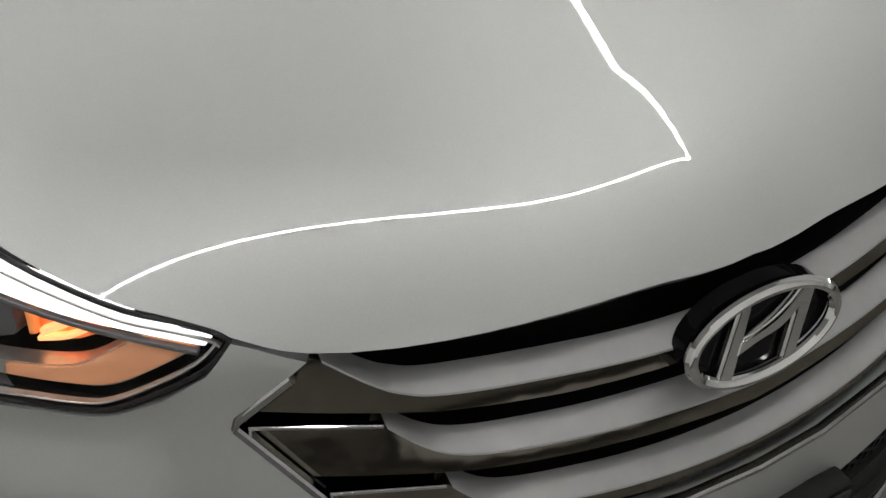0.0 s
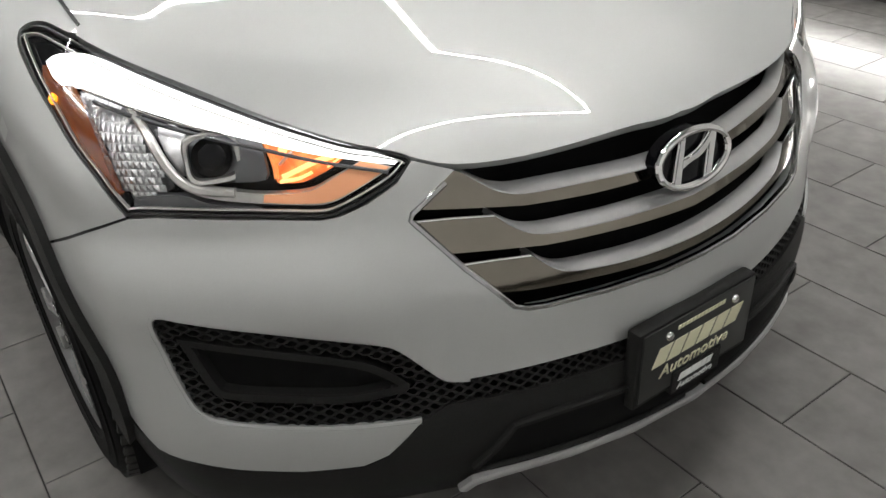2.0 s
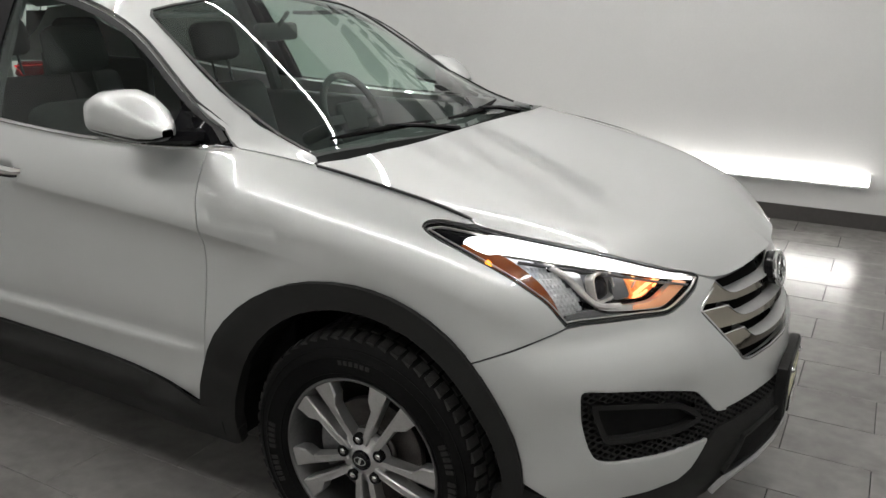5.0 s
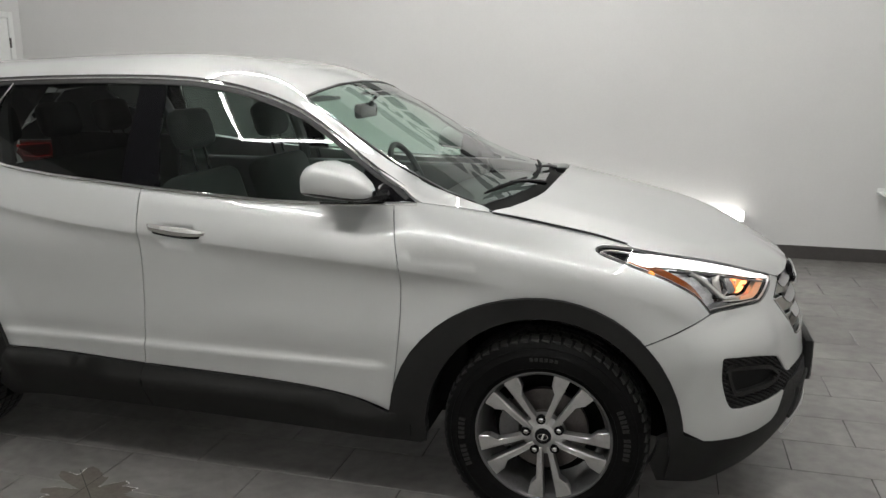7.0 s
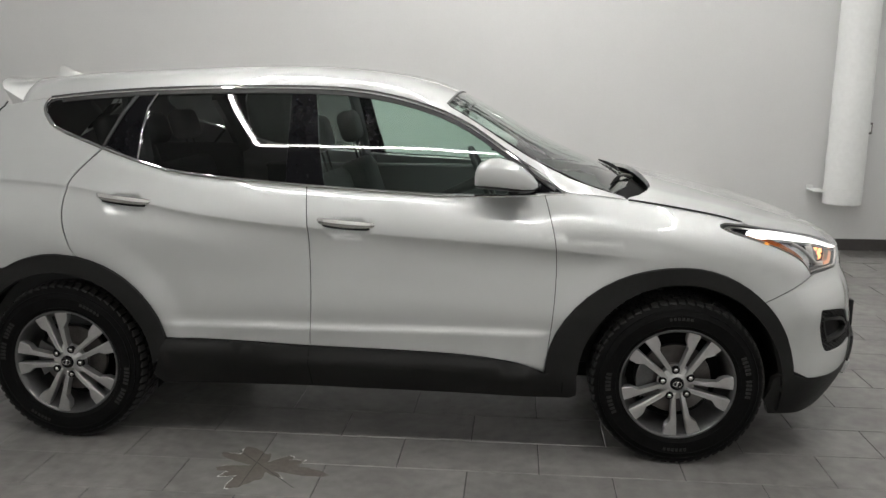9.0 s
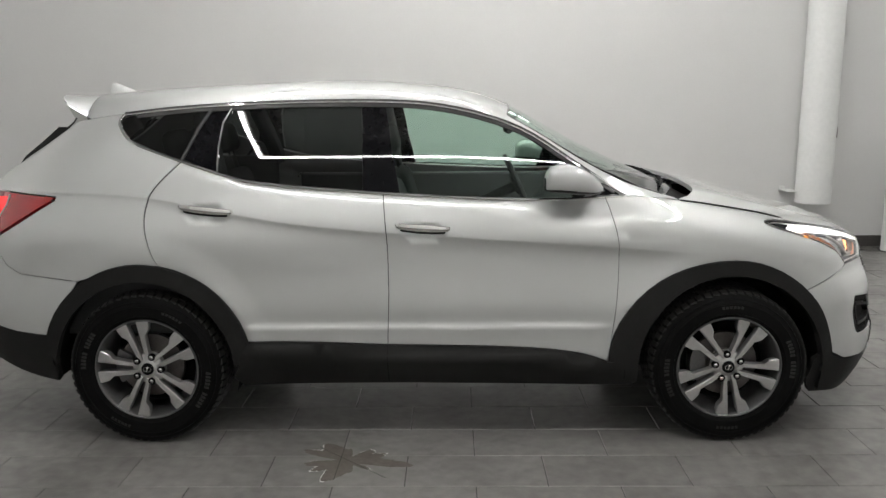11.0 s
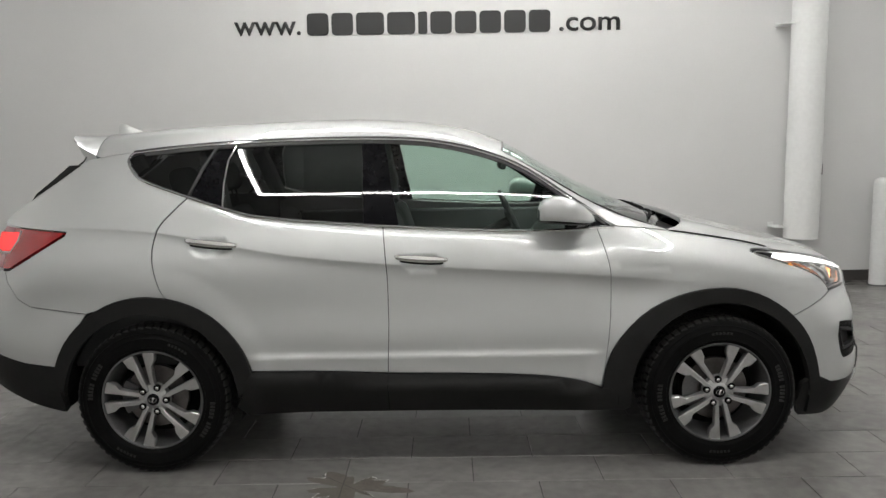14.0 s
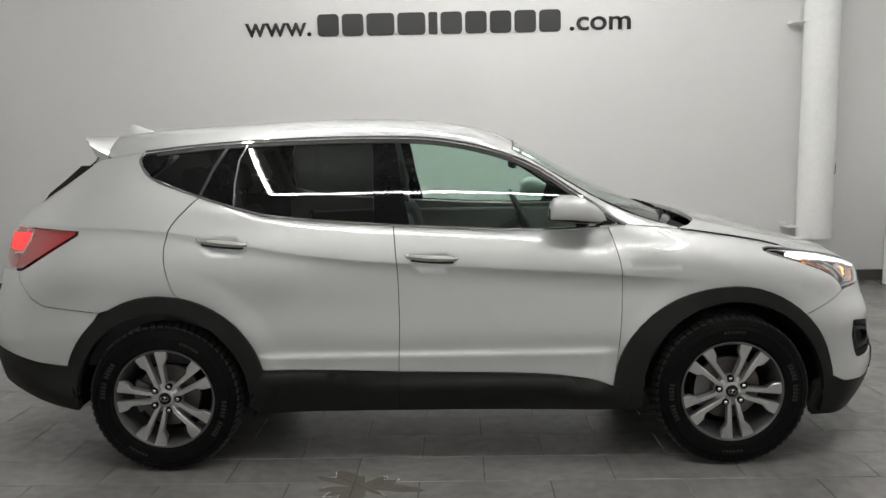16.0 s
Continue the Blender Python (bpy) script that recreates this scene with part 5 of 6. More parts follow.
# ---- cabin ----
def seat(x, y, wide, rows_of_heads):
    """A car seat: cushion, backrest and headrests."""
    st = new("car_seat")
    st.parent = car
    bm = bmesh.new()
    box(bm, (x - .05, y - wide / 2, .48), (x + .46, y + wide / 2, .66), .05, None, 3)
    part("cushion", bm, CABIN, st)
    bm = bmesh.new()
    m = Matrix.Translation((x, y, .62)) @ Matrix.Rotation(radians(-18), 4, "Y")
    box(bm, (-.13, -wide / 2 * .96, 0), (.02, wide / 2 * .96, .60), .055, m, 3)
    part("backrest", bm, CABIN, st)
    for hy in rows_of_heads:
        bm = bmesh.new()
        m2 = Matrix.Translation((x, y + hy, .665)) @ Matrix.Rotation(radians(-16), 4, "Y")
        box(bm, (-.11, -.125, .655), (-.01, .125, .83), .045, m2, 3)
        part("headrest", bm, CABIN, st)
        for q in (-.05, .05):
            bm = bmesh.new()
            tube(bm, [m2 @ Vector((-.06, q, .56)), m2 @ Vector((-.06, q, .67))], .006, 8)
            part("headrest_post", bm, SEAL, st)


seat(-.03, -.37, .50, (0,))
seat(-.03, .37, .50, (0,))
seat(-1.02, 0, 1.24, (-.42, 0, .42))
bm = bmesh.new()
pts = [(.58, .70), (.58, .93), (.66, 1.02), (.82, 1.075), (1.0, 1.085), (1.12, 1.06), (1.12, .70)]
prism(bm, pts, -.76, .76)
part("dashboard", bm, CABIN, car, "dark moulded dashboard")
sw = new("steering_wheel")
sw.parent = car
m = Matrix.Translation((.47, .37, 1.075)) @ Matrix.Rotation(radians(65), 4, "Y")
bm = bmesh.new()
tube(bm, [m @ Vector((.185 * math.cos(t), .185 * math.sin(t), 0)) for t in (2 * math.pi * i / 32 for i in range(33))], .015, 10, False)
part("wheel_rim", bm, CABIN, sw)
bm = bmesh.new()
box(bm, (-.07, -.08, -.03), (.06, .08, .015), .02, m)
box(bm, (-.02, -.18, -.015), (.02, .18, .005), .006, m)
part("wheel_boss", bm, CABIN, sw)
bm = bmesh.new()
tube(bm, [m @ Vector((0, 0, -.02)), m @ Vector((0, 0, -.28))], .03, 12)
part("column", bm, CABIN, sw)
bm = bmesh.new()
box(bm, (.36, -.11, 1.40), (.40, .11, 1.465), .015)
tube(bm, [(.39, 0, 1.45), (.44, 0, 1.505)], .008, 8)
part("inner_mirror", bm, CABIN, car, "black inner mirror")
for sgn in (1, -1):
    bm = bmesh.new()
    box(bm, (-.90, -sgn * .79 if sgn > 0 else .73, .40), (.78, -sgn * .73 if sgn > 0 else .79, 1.115), .015)
    part("door_lining", bm, CABIN_GREY, car, "dark grey door lining", smooth=False)
    bm = bmesh.new()
    tube(bm, [(-.27, -sgn * .77, 1.10), (-.28, -sgn * .72, 1.25), (-.30, -sgn * .63, 1.43), (-.32, -sgn * .575, 1.55)], .03, 8)
    part("pillar_lining", bm, CABIN_GREY, car)
    bm = bmesh.new()
    tube(bm, [(-1.02, -sgn * .68, 1.2), (-1.08, -sgn * .61, 1.40), (-1.12, -sgn * .55, 1.52)], .05, 8)
    part("rear_pillar_lining", bm, CABIN_GREY, car)
    bm = bmesh.new()
    box(bm, (.80, -sgn * .78 if sgn > 0 else .70, .40), (1.05, -sgn * .70 if sgn > 0 else .78, 1.09), .02)
    part("bulkhead_side", bm, MATT_BLACK, car)
    bm = bmesh.new()
    vs = box(bm, (.26, -sgn * .40 - .15, 1.490), (.36, -sgn * .40 + .15, 1.505), .004)
    part("sun_visor", bm, CABIN_GREY, car)
bm = bmesh.new()
rows = []
for x in np.linspace(-1.68, .33, 18):
    rows.append([bm.verts.new((x, t * edge_y(x) * .97, top(x, abs(t) * .97)[2] - .028)) for t in np.linspace(-1, 1, 11)])
for a, b in zip(rows, rows[1:]):
    for i in range(10):
        bm.faces.new((a[i], a[i + 1], b[i + 1], b[i]))
part("headlining", bm, HEADLINING, car, "grey cloth headlining")
bm = bmesh.new()
box(bm, (-2.0, -.80, .50), (-1.15, .80, .80), .03)
part("boot_floor", bm, CABIN, car)
bm = bmesh.new()
box(bm, (1.06, -.60, .55), (1.90, .60, .84), .05)
part("engine_cover", bm, MATT_BLACK, car, "dark engine bay filler")

for sgn in (1, -1):
    bm = bmesh.new()
    box(bm, (-1.88, min(sgn * .62, sgn * .66), .60), (-1.02, max(sgn * .62, sgn * .66), 1.24), .01)
    part("boot_lining", bm, CABIN, car, "dark boot side lining", smooth=False)

# ---- handles, mirrors, wipers, badge, plate ----
def door_handle(x0, z0, x1, z1, parent, mir):
    """A chrome pull bar that stands off the door over a shallow dish."""
    sg = 1 if mir else -1
    h = new("handle")
    h.parent = parent
    ends = side(x0 - .03, z0 + .02), side(x1 + .03, z1 + .02)
    def sweep(lo, hi, off, tall, thick, mat, name, label, dz=0.0):
        bm = bmesh.new()
        rows = []
        for i in range(23):
            t = i / 22
            q = lo + (hi - lo) * t
            x, z = x0 + (x1 - x0) * q, z0 + (z1 - z0) * q + dz
            arch_up = math.sin(math.pi * t) ** .45 if 0 < t < 1 else 0.0
            y = ends[0] + (ends[1] - ends[0]) * q + off * arch_up
            hh, th = tall * (.45 + .55 * arch_up), thick * (.5 + .5 * arch_up)
            row = []
            for k in range(12):
                a = 2 * math.pi * k / 12
                c, s = math.cos(a), math.sin(a)
                row.append(bm.verts.new((x, sg * (y + th * math.copysign(abs(c) ** .7, c)), z + hh * math.copysign(abs(s) ** .7, s))))
            rows.append(row)
        for a, b in zip(rows, rows[1:]):
            for k in range(12):
                bm.faces.new((a[k], a[(k + 1) % 12], b[(k + 1) % 12], b[k]))
        bm.faces.new(rows[0])
        bm.faces.new(rows[-1][::-1])
        part(name, bm, mat, h, label)
    sweep(0, 1, .028, .0175, .009, CHROME, "grip", "chrome door handle")
    # black strip put in for the shade beneath the grip
    sweep(.08, .92, .022, .0075, .006, GLOSS_BLACK, "grip_shade", "black strip that paints shade under the handle", -.0190)


for k in (0, 1):
    door_handle(-.182, 1.036, .067, 1.020, fd[k], bool(k))
    door_handle(-1.169, 1.122, -.915, 1.097, rd[k], bool(k))


def wing_mirror(k):
    sg = 1 if k else -1
    mr = new("wing_mirror")
    mr.parent = fd[k]
    bm = bmesh.new()
    secs = [(.488, 1.222, .028, .052, 1), (.495, 1.230, .042, .068, 1), (.510, 1.238, .053, .080, 1), (.545, 1.244, .062, .088, 1), (.59, 1.243, .065, .089, 1), (.64, 1.234, .060, .083, 1), (.69, 1.219, .046, .068, 1), (.725, 1.206, .028, .046, 1), (.742, 1.200, .010, .020, 1)]
    lower = bmesh.new()
    def ring(b, x, zc, h, w, a0, a1, grow=0.0):
        out = []
        for i in range(21):
            a = radians(a0 + (a1 - a0) * i / 20)
            ct, st = math.cos(a), math.sin(a)
            yy = .908 + (w + grow) * math.copysign(abs(ct) ** .66, ct)
            zz = zc + (h + grow) * math.copysign(abs(st) ** .62, st)
            out.append(b.verts.new((x, sg * yy, zz)))
        return out
    up = [ring(bm, x, zc, h, w, -32, 212) for x, zc, h, w, _ in secs]
    dn = [ring(lower, x, zc - .001, h * .985, w * .985, 208, 332) for x, zc, h, w, _ in secs]
    for rs, b in ((up, bm), (dn, lower)):
        for p, q in zip(rs, rs[1:]):
            for i in range(20):
                b.faces.new((p[i], p[i + 1], q[i + 1], q[i]))
    part("mirror_cap", bm, PAINT, mr, "silver mirror cap")
    part("mirror_base", lower, GLOSS_BLACK, mr, "black lower shell")
    bm = bmesh.new()
    vs = ring(bm, .4895, 1.222, .024, .047, 0, 360)
    bm.faces.new(vs[:-1])
    part("mirror_glass", bm, CHROME, mr, "mirror glass", smooth=False)
    bm = bmesh.new()
    tube(bm, [(.650, sg * .90, 1.188), (.70, sg * .83, 1.178), (.745, sg * .78, 1.176)], [.030, .024, .022], 10)
    part("mirror_arm", bm, GLOSS_BLACK, mr, "black mirror arm")


wing_mirror(0)
wing_mirror(1)
both("sail_panel", sx((.62, bl(.62)), (.80, 1.156), (.868, 1.160), (.76, 1.226), (.66, 1.290)), body, GLOSS_BLACK, fd, gap=.001, lift=-.002, res=.03, label="black corner panel behind the mirror")


def wiper(pts, foot):
    """A wiper parked at the foot of the screen: a flat blade and its arm."""
    wp = new("wiper")
    wp.parent = car
    def on(x, w, up):
        p = Vector(top(x, abs(w)))
        return Vector((p.x, p.y if w >= 0 else -p.y, p.z + up))
    bm = bmesh.new()
    line = [on(x, w, .010) for x, w in pts]
    tube(bm, line, [.004] + [.009] * (len(pts) - 2) + [.004], 8)
    part("blade", bm, MATT_BLACK, wp)
    bm = bmesh.new()
    mid = line[len(line) // 2] + Vector((0, 0, .008))
    end = on(*foot, .006)
    tube(bm, [mid, mid.lerp(end, .5) + Vector((0, 0, .006)), end], [.005, .008, .012], 8)
    part("arm", bm, GLOSS_BLACK, wp)


wiper([(1.07, .80), (1.10, .66), (1.125, .52), (1.145, .38), (1.155, .24)], (1.22, .14))
wiper([(1.165, .10), (1.168, -.06), (1.16, -.22), (1.14, -.38), (1.11, -.54)], (1.19, -.60))

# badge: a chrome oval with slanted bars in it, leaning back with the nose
bx = nose(.805) + .008
badge = new("front_badge")
badge.parent = grille


def lean(bm):
    for v in bm.verts:
        v.co.x -= (v.co.z - .805) * .30
    return bm


bm = bmesh.new()
N = 56
prof = [(math.cos(radians(a)), math.sin(radians(a))) for a in range(0, 360, 45)]
rings = [[bm.verts.new((bx + .0055 * q, (.0865 + .0072 * p) * math.cos(2 * math.pi * i / N), .805 + (.0432 + .0060 * p) * math.sin(2 * math.pi * i / N))) for p, q in prof] for i in range(N)]
for a, b in zip(rings, rings[1:] + rings[:1]):
    for i in range(8):
        bm.faces.new((a[i], a[(i + 1) % 8], b[(i + 1) % 8], b[i]))
part("oval_ring", lean(bm), CHROME, badge, "chrome oval ring")


def slant_bar(pts, name="slanted_bar", fore=0.0):
    bm = bmesh.new()
    prism(bm, pts, bx - .006, bx + .003 + fore, "x", .0028)
    part(name, lean(bm), CHROME, badge, "chrome slanted bar")


slant_bar([(-.061, .775), (-.042, .7675), (-.015, .842), (-.031, .8425)])
slant_bar([(.016, .7675), (.036, .770), (.061, .834), (.044, .842)])
slant_bar(glide([(-.040, .793), (-.014, .800), (.018, .806), (.040, .820), (.055, .836)], 4) + glide([(.044, .841), (.030, .830), (.008, .819), (-.016, .813), (-.032, .812)], 4), "curved_link", .001)
bm = bmesh.new()
prism(bm, [(.088 * math.cos(2 * math.pi * i / 32), .805 + .044 * math.sin(2 * math.pi * i / 32)) for i in range(32)], bx - .03, bx - .007, "x", .003)
part("badge_backing", lean(bm), GLOSS_BLACK, badge)

# dealer plate on the front bumper: its name as plain bars
plate = new("dealer_plate")
plate.parent = car
px = nose(.46) + .006
bm = bmesh.new()
box(bm, (px - .03, -.183, .402), (px, .125, .566), .006)
part("plate_holder", bm, PLASTIC, plate, "black plate holder")
bm = bmesh.new()
box(bm, (px + .0005, -.175, .416), (px + .004, .117, .562), .0015)
part("plate_face", bm, PLATE, plate, "black printed dealer plate")


def ink(y0, y1, z0, z1, sl=0.0, n=1, gapf=.18, mat=PLATE_INK, out=.0042):
    """A printed word as slanted plain bars."""
    w = (y1 - y0) / n
    for i in range(n):
        a, b = y0 + w * i, y0 + w * (i + 1 - gapf)
        bm = bmesh.new()
        q = sl * (z1 - z0)
        prism(bm, [(a, z0), (b, z0), (b + q, z1), (a + q, z1)], px + out, px + out + .001, "x")
        part("printed_bar", bm, mat, plate, smooth=False)


def printed(y0, width, z0, height, mat, out):
    lettered("printed_word", "Automotive", plate, mat, (0, 1, 0), (0, 0, 1), (1, 0, 0), (px + out, y0, z0), width, height, .001, .01, .2)


ink(-.092, .034, .541, .549, .1, 13)
ink(-.150, .078, .483, .520, .45, 6, .12)
printed(-.128, .185, .451, .025, PLATE_INK, .0042)
bm = bmesh.new()
box(bm, (px - .024, -.092, .396), (px + .008, .040, .446), .003)
part("holder_tab", bm, PLASTIC, plate, "printed lower tab of the plate holder")
ink(-.078, .012, .423, .438, .4, 6, .14, WHITE, .0082)
printed(-.078, .095, .404, .014, WHITE, .0082)
for y in (-.115, .058):
    bm = bmesh.new()
    lathe(bm, [(.0, -.008), (.006, -.0075), (.0085, -.004), (.0085, .0)], 14, Matrix.Translation((px + .004, y, .540)) @ Matrix.Rotation(radians(90), 4, "Z"))
    part("plate_screw", bm, CHROME, plate, "chrome screw")

# honeycomb sheet in the lower openings and the smooth pocket where a fog lamp would sit
pocket = glide([(.828, .646), (.70, .620), (.600, .594), (.555, .566), (.532, .541)], 3) + glide([(.540, .530), (.61, .519), (.70, .525), (.782, .533), (.803, .549), (.820, .605)], 3)
both("fog_pocket_rim", pocket, sunk(.004), PLASTIC, car, gap=0, res=.03, depth=.03, holes=[shrink(dense(pocket, .02), .013)], label="smooth black pocket rim")
inner = shrink(dense(pocket, .02), .012)
both("fog_pocket", inner, sunk(.045), PLASTIC, car, gap=0, res=.03, rim=False, label="blanked fog lamp pocket")
for k in (0, 1):
    sgn = -1 if k else 1
    bm = bmesh.new()
    a = [Vector(sunk(.006)(s, z)) for s, z in inner]
    b = [Vector(sunk(.046)(s, z)) for s, z in shrink(inner, .006)]
    va = [bm.verts.new((p.x, p.y * sgn, p.z)) for p in a]
    vb = [bm.verts.new((p.x, p.y * sgn, p.z)) for p in b]
    for i in range(len(va)):
        j = (i + 1) % len(va)
        bm.faces.new((va[i], va[j], vb[j], vb[i]))
    part("pocket_wall", bm, PLASTIC, car)
    cells = bmesh.new()
    area = fog_edge + [(.485, .499), (.295, .498), (0, .499)]
    keep = shrink(dense(pocket, .02), -.008)
    lowfn, hifn = sunk(.022), sunk(.006)
    r = 0
    z = .462
    while z < .72:
        s = -.01 + (.0135 if r % 2 else 0)
        while s < .90:
            if inside((s, z), area) and not inside((s, z), keep):
                hexo = [(-.0135, 0), (-.007, .0075), (.007, .0075), (.0135, 0), (.007, -.0075), (-.007, -.0075)]
                o = [cells.verts.new([q * (sgn if i == 1 else 1) for i, q in enumerate(hifn(s + a, z + b))]) for a, b in hexo]
                n2 = [cells.verts.new([q * (sgn if i == 1 else 1) for i, q in enumerate(hifn(s + a * .74, z + b * .72))]) for a, b in hexo]
                d2 = [cells.verts.new([q * (sgn if i == 1 else 1) for i, q in enumerate(lowfn(s + a * .62, z + b * .6))]) for a, b in hexo]
                for i in range(6):
                    j = (i + 1) % 6
                    cells.faces.new((o[i], o[j], n2[j], n2[i]))
                    cells.faces.new((n2[i], n2[j], d2[j], d2[i]))
            s += .027
        z += .0082
        r += 1
    hc = part("honeycomb", cells, PLASTIC, car, "black honeycomb intake mesh", smooth=False)
    hc["kind"] = "stuff"


# ---- wall lettering (plain bars), duct, bollard, door ----
def lettering(label, chars, z0, height, x0, x1, low=.72, slant=0.0, weight=1.0):
    """A line of raised black characters, each a plain block. chars: C capital, c small, d dot, w wide small, i narrow."""
    sg = thing("wall_sign", label, "wall sign", "black signs on the wall")
    widths = {"C": 1.0, "c": .78, "w": 1.05, "d": .32, "i": .42, "M": 1.3}
    total = sum(widths[c.replace("\n", "")] + .14 for c in chars)
    u = (x1 - x0) / total
    x = x0
    for c in chars:
        w = widths[c] * u
        h = height if c in "CMi" else height * (.18 if c == "d" else low)
        sign_bar("character_block", x, x + w, z0, z0 + h, sg, slant)
        x += w + .14 * u
    return sg


def wall_words(label, words, x0, x1, z0, height, offset=0.0, shear=0.0):
    sg = thing("wall_sign", label, "wall sign", "black signs on the wall")
    lettered("letters", words, sg, LETTER, (1, 0, 0), (0, 0, 1), (0, -1, 0), (x0, BACK - .0005, z0), x1 - x0, height, .012, offset, shear)


wall_words("thin black wall lettering that opens a web address", "www.", -2.08, -1.40, 2.632, .137, .012)
lettering("bold black wall lettering in capitals", "CCMMiCCCCC", 2.625, .222, -1.335, 1.18)
wall_words("thin black wall lettering that closes a web address", ".com", 1.24, 1.86, 2.632, .137, .012)
wall_words("black slanted wall lettering in small characters", "Automotive", -1.45, 1.62, 3.00, .27, .02, .25)
lettering("large black slanted wall lettering", "CCMMiC", 3.38, .33, -1.30, 1.48, .70, .4)

duct = thing("wall_duct", "white wrapped vertical duct strapped to the wall", "duct")
bm = bmesh.new()
prof = []
zz = .50
rnd = random.Random(4)
while zz < HIGH - .02:
    prof.append((.168 + rnd.uniform(-.0015, .0015) + (.004 if int(zz * 10) % 3 == 0 and zz < 1.6 else 0), zz))
    zz += .05
lathe(bm, [(.150, .50), (.166, .495)] + prof + [(.168, HIGH - .001)], 40, Matrix.Translation((3.70, BACK - .22, 0)) @ Matrix.Rotation(radians(90), 4, "X"))
part("duct_tube", bm, PIPE_WHITE, duct)
for z in (.62, 2.66):
    bm = bmesh.new()
    lathe(bm, [(.169, -.018), (.173, -.016), (.173, .016), (.169, .018)], 40, Matrix.Translation((3.70, BACK - .22, z)) @ Matrix.Rotation(radians(90), 4, "X"))
    part("strap", bm, WHITE, duct)
    bm = bmesh.new()
    box(bm, (3.44, BACK - .25, z - .022), (3.56, BACK - .002, z - .012), .002)
    box(bm, (3.44, BACK - .012, z - .04), (3.50, BACK - .001, z + .02), .002)
    part("bracket", bm, WHITE, duct)

outlet = thing("wall_outlet", "small grey metal outlet box on the wall", "outlet")
bm = bmesh.new()
box(bm, (3.93, BACK - .035, 1.13), (3.985, BACK - .001, 1.24), .006)
part("outlet_box", bm, STEEL, outlet)
bm = bmesh.new()
box(bm, (3.943, BACK - .038, 1.15), (3.972, BACK - .0355, 1.22), .001)
part("outlet_cover", bm, WHITE, outlet)


def bollard(x, y, high):
    b = thing("bollard", "white painted steel bollard standing on the tile floor", "bollard", "bollards by the wall", pose(x, y, 0))
    bm = bmesh.new()
    lathe(bm, [(.0, high + .035), (.04, high + .03), (.07, high + .015), (.084, high - .008), (.086, high - .03), (.086, .004), (.0, .004)], 36, Matrix.Rotation(radians(90), 4, "X"))
    part("post", bm, WHITE, b)
    bm = bmesh.new()
    lathe(bm, [(.087, .001), (.105, .001), (.105, .006), (.087, .008)], 36, Matrix.Rotation(radians(90), 4, "X"))
    part("floor_collar", bm, GROUT, b)
    return b


bollard(4.50, 3.66, 1.07)

# door in the side wall
door = thing("door_1", "white painted steel door with a narrow window and a dark lever", "door")
door["kind"] = "structure"
y1, y0, dh = 3.71, 2.76, 2.10
bm = bmesh.new()
box(bm, (LEFT + .001, y0 - .06, .002), (LEFT + .05, y0 + .001, dh + .06), .004)
box(bm, (LEFT + .001, y1 - .001, .002), (LEFT + .05, y1 + .06, dh + .06), .004)
box(bm, (LEFT + .001, y0 + .002, dh), (LEFT + .05, y1 - .002, dh + .06), .004)
part("door_frame", bm, WHITE, door)
bm = bmesh.new()
box(bm, (LEFT + .002, y0 + .006, .008), (LEFT + .035, y1 - .006, dh - .006), .003)
part("door_leaf", bm, WHITE, door)
bm = bmesh.new()
box(bm, (LEFT + .036, y0 + .25, 1.25), (LEFT + .040, y1 - .25, 1.95), .002)
part("door_window", bm, CABIN_GREY, door, "narrow grey window")
bm = bmesh.new()
tube(bm, [(LEFT + .036, y1 - .08, 1.0), (LEFT + .085, y1 - .08, 1.0), (LEFT + .085, y1 - .20, 1.0)], .010, 8)
part("lever", bm, STEEL, door, "dark metal lever")
for z in (.3, 1.05, 1.85):
    bm = bmesh.new()
    box(bm, (LEFT + .036, y1 - .004, z - .05), (LEFT + .052, y1 + .012, z + .05), .003)
    part("hinge", bm, STEEL, door)

# damp patch with pale glints painted along its edge, on the tiles beside the car
def floor_stain(cx, cy, rx, ry, seed):
    rnd = random.Random(seed)
    st = thing("floor_stain", "small damp patch with painted pale glints along its edge on the tiles", "stain", at=Matrix.Translation((cx, cy, 0)))
    n = 120
    ph = [rnd.uniform(0, 6.28) for _ in range(6)]
    rad = lambda a: 1 + sum(.34 / (k + 1) ** .6 * math.sin((2 * k + 3) * a + p) for k, p in enumerate(ph)) + rnd.uniform(-.08, .08)
    rim = [(rx * r * math.cos(a), ry * r * math.sin(a)) for a, r in ((2 * math.pi * i / n, rad(2 * math.pi * i / n)) for i in range(n))]
    bm = bmesh.new()
    bm.faces.new([bm.verts.new((x, y, .0008)) for x, y in rim])
    part("damp_patch", bm, STAIN_WET, st, smooth=False)
    for a0, a1 in ((8, 24), (40, 47), (56, 62), (70, 86), (103, 108)):
        bm = bmesh.new()
        rows = []
        for i in range(a0, a1):
            x, y = rim[i % n]
            w = 1 + rnd.uniform(.01, .055)
            rows.append((bm.verts.new((x, y, .0012)), bm.verts.new((x * w, y * w, .0012))))
        for p, q in zip(rows, rows[1:]):
            bm.faces.new((p[0], q[0], q[1], p[1]))
        part("edge_glint", bm, GLINT_PALE, st, smooth=False)


floor_stain(-.40, -1.10, .175, .125, 3)
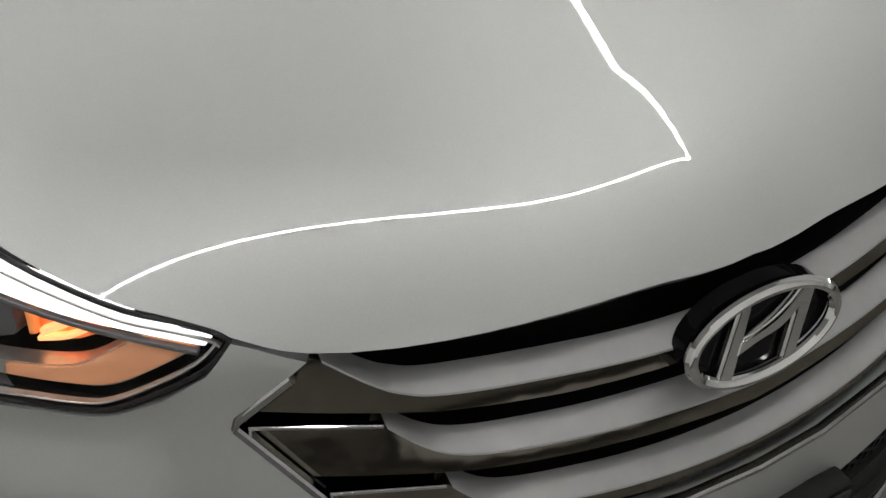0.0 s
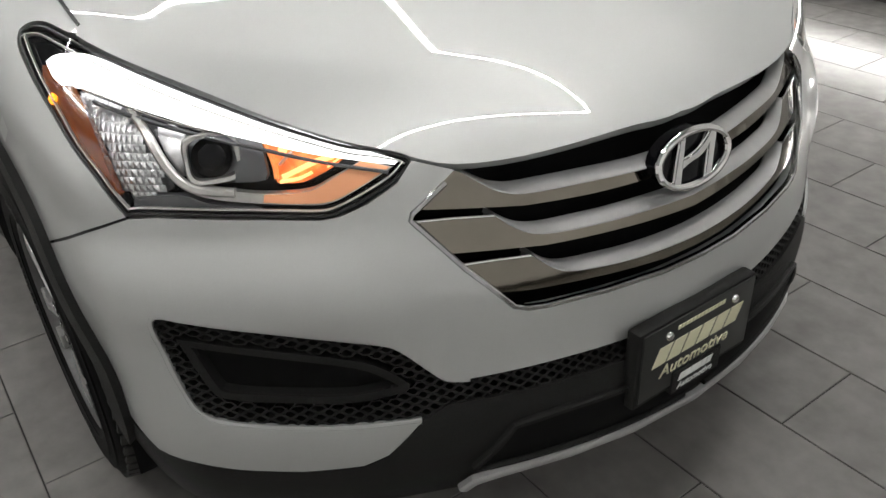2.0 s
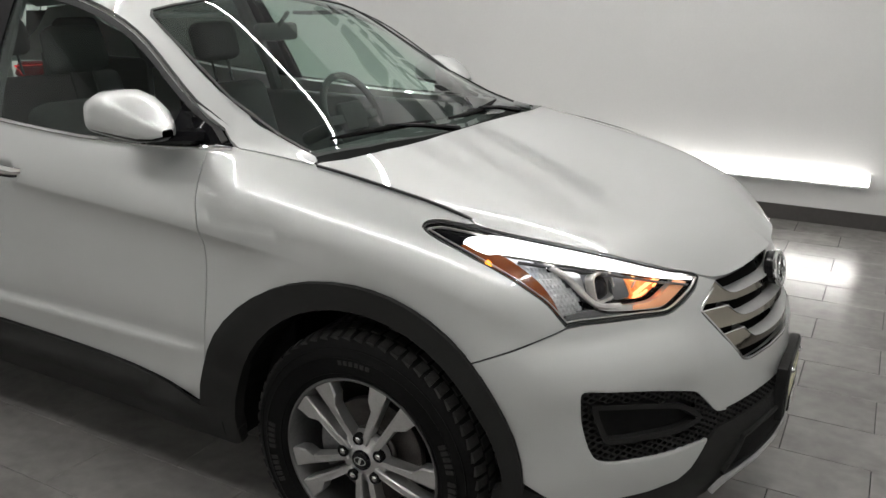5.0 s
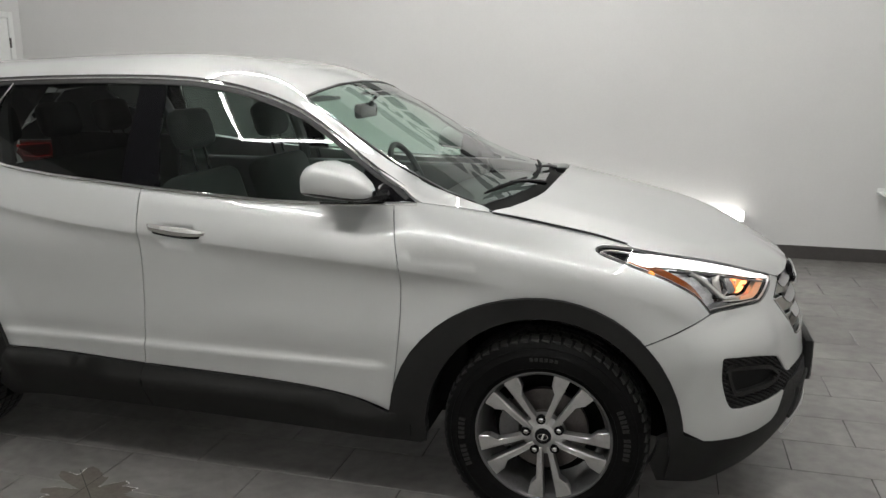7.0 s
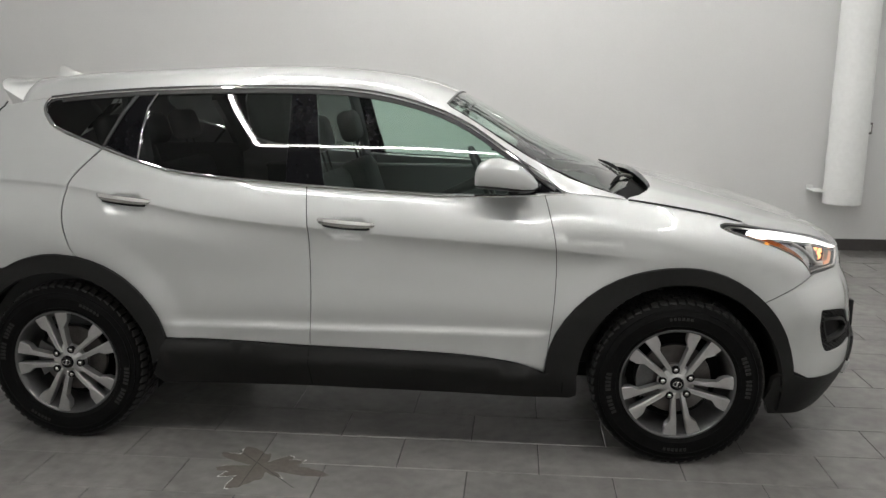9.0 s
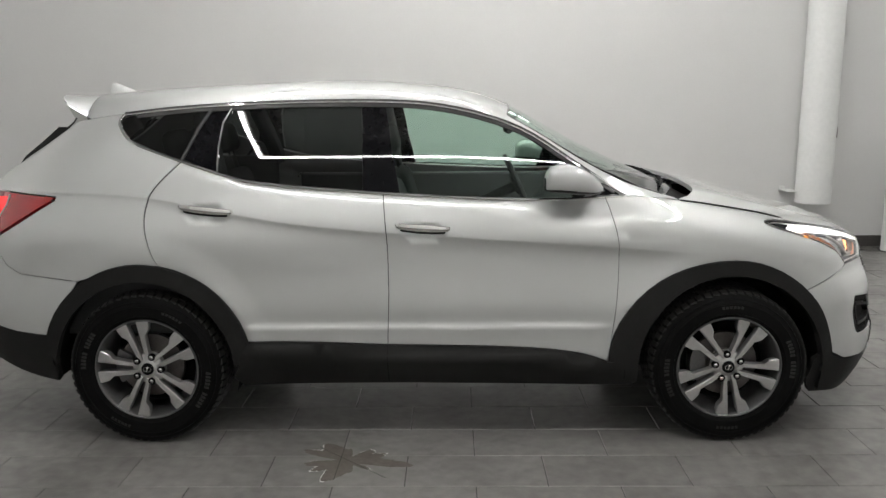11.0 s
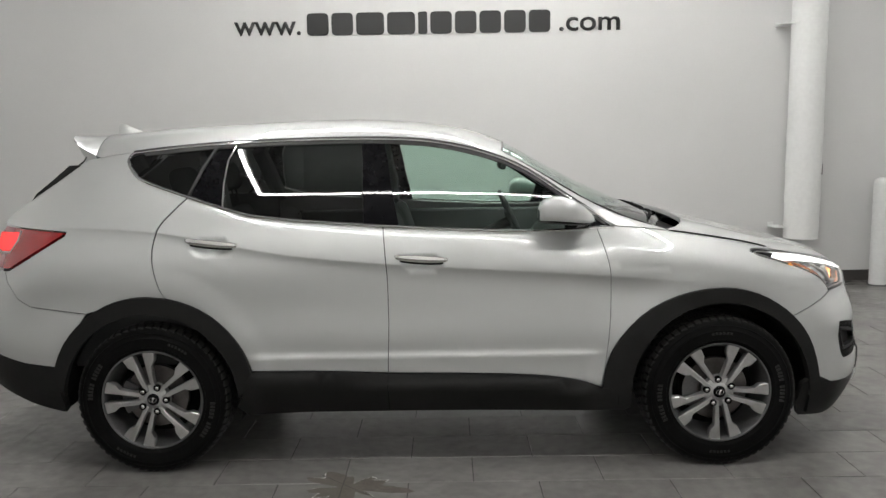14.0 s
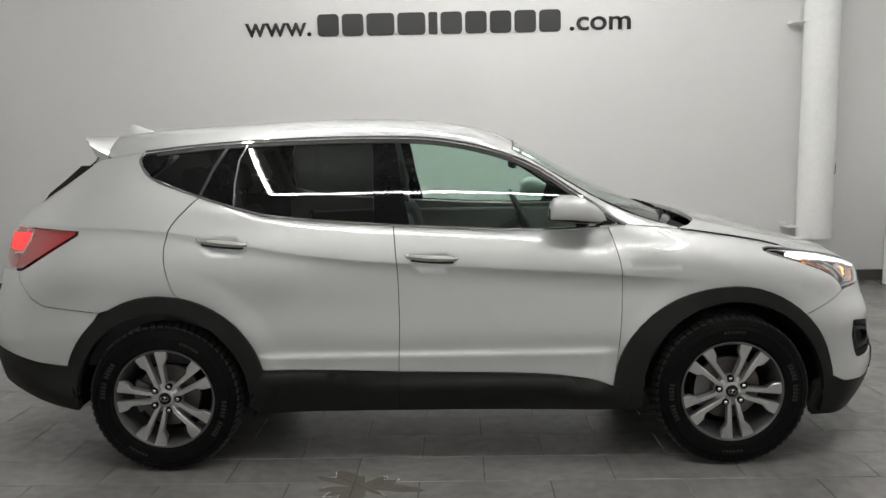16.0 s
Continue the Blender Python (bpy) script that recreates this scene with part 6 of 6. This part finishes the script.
# diagonal cuts in the tile where the floor falls to the damp corner
for ax, ay, bx_, by_ in ((-.548, -.956, -.216, -1.268), (-.430, -.960, -.437, -1.283)):
    bm = bmesh.new()
    d = Vector((bx_ - ax, by_ - ay, 0)).normalized().cross(Vector((0, 0, 1))) * .0016
    bm.faces.new([bm.verts.new(p) for p in ((ax - d.x, ay - d.y, .0016), (bx_ - d.x, by_ - d.y, .0016), (bx_ + d.x, by_ + d.y, .0016), (ax + d.x, ay + d.y, .0016))])
    tagged(part("tile_cut", bm, GROUT, smooth=False), "thin dark diagonal cut across the tiles", "joint", kind="structure")


# ---- floor tiles: running bond, the nearest as pieces, the rest joined ----
TL, TW, G = .605, .292, .0035


def tile_mesh(x0, x1):
    bm = bmesh.new()
    box(bm, (x0 + G / 2, G / 2, -.006), (x1 - G / 2, TW - G / 2, 0), 0)
    es = [e for e in bm.edges if all(v.co.z > -.001 for v in e.verts)]
    bmesh.ops.bevel(bm, geom=es, offset=.0014, segments=1, affect="EDGES")
    me = bpy.data.meshes.new("tile")
    bm.to_mesh(me)
    bm.free()
    me.materials.append(TILE)
    return me


whole = tile_mesh(0, TL)
far = []
count = 0
spots = []
r = math.floor((FRONT - .41) / TW)
while .41 + r * TW < BACK:
    y = .41 + r * TW
    shift = .172 if r % 2 else -.130
    k = math.floor((LEFT - shift) / TL)
    while shift + k * TL < RIGHT:
        spots.append((shift + k * TL, y))
        k += 1
    r += 1
spots.sort(key=lambda p: max(abs(p[0] + TL / 2 - .9) / 3.9, abs(p[1] + TW / 2 - .4) / 2.3))
rnd = random.Random(7)
for x, y in spots:
    dz = rnd.uniform(-.0006, .0006)
    if count < 300:
        t = new("tile", whole)
        t.parent = floor
        t.location = (x, y, dz)
        count += 1
    else:
        far.append((x, y, dz))
verts, faces = [], []
for x, y, dz in far:
    o = len(verts)
    a, b, c, d = x + G / 2, x + TL - G / 2, y + G / 2, y + TW - G / 2
    verts += [(a, c, -.006), (b, c, -.006), (b, d, -.006), (a, d, -.006)]
    e = .0014
    verts += [(a + e, c + e, dz), (b - e, c + e, dz), (b - e, d - e, dz), (a + e, d - e, dz)]
    faces += [(o + 4, o + 5, o + 6, o + 7)] + [(o + i, o + (i + 1) % 4, o + 4 + (i + 1) % 4, o + 4 + i) for i in range(4)]
me = bpy.data.meshes.new("tiles_beyond")
me.from_pydata(verts, [], faces)
me.materials.append(TILE)
ob = new("tiles_beyond", me)
ob.parent = floor
ob["kind"] = "stuff"
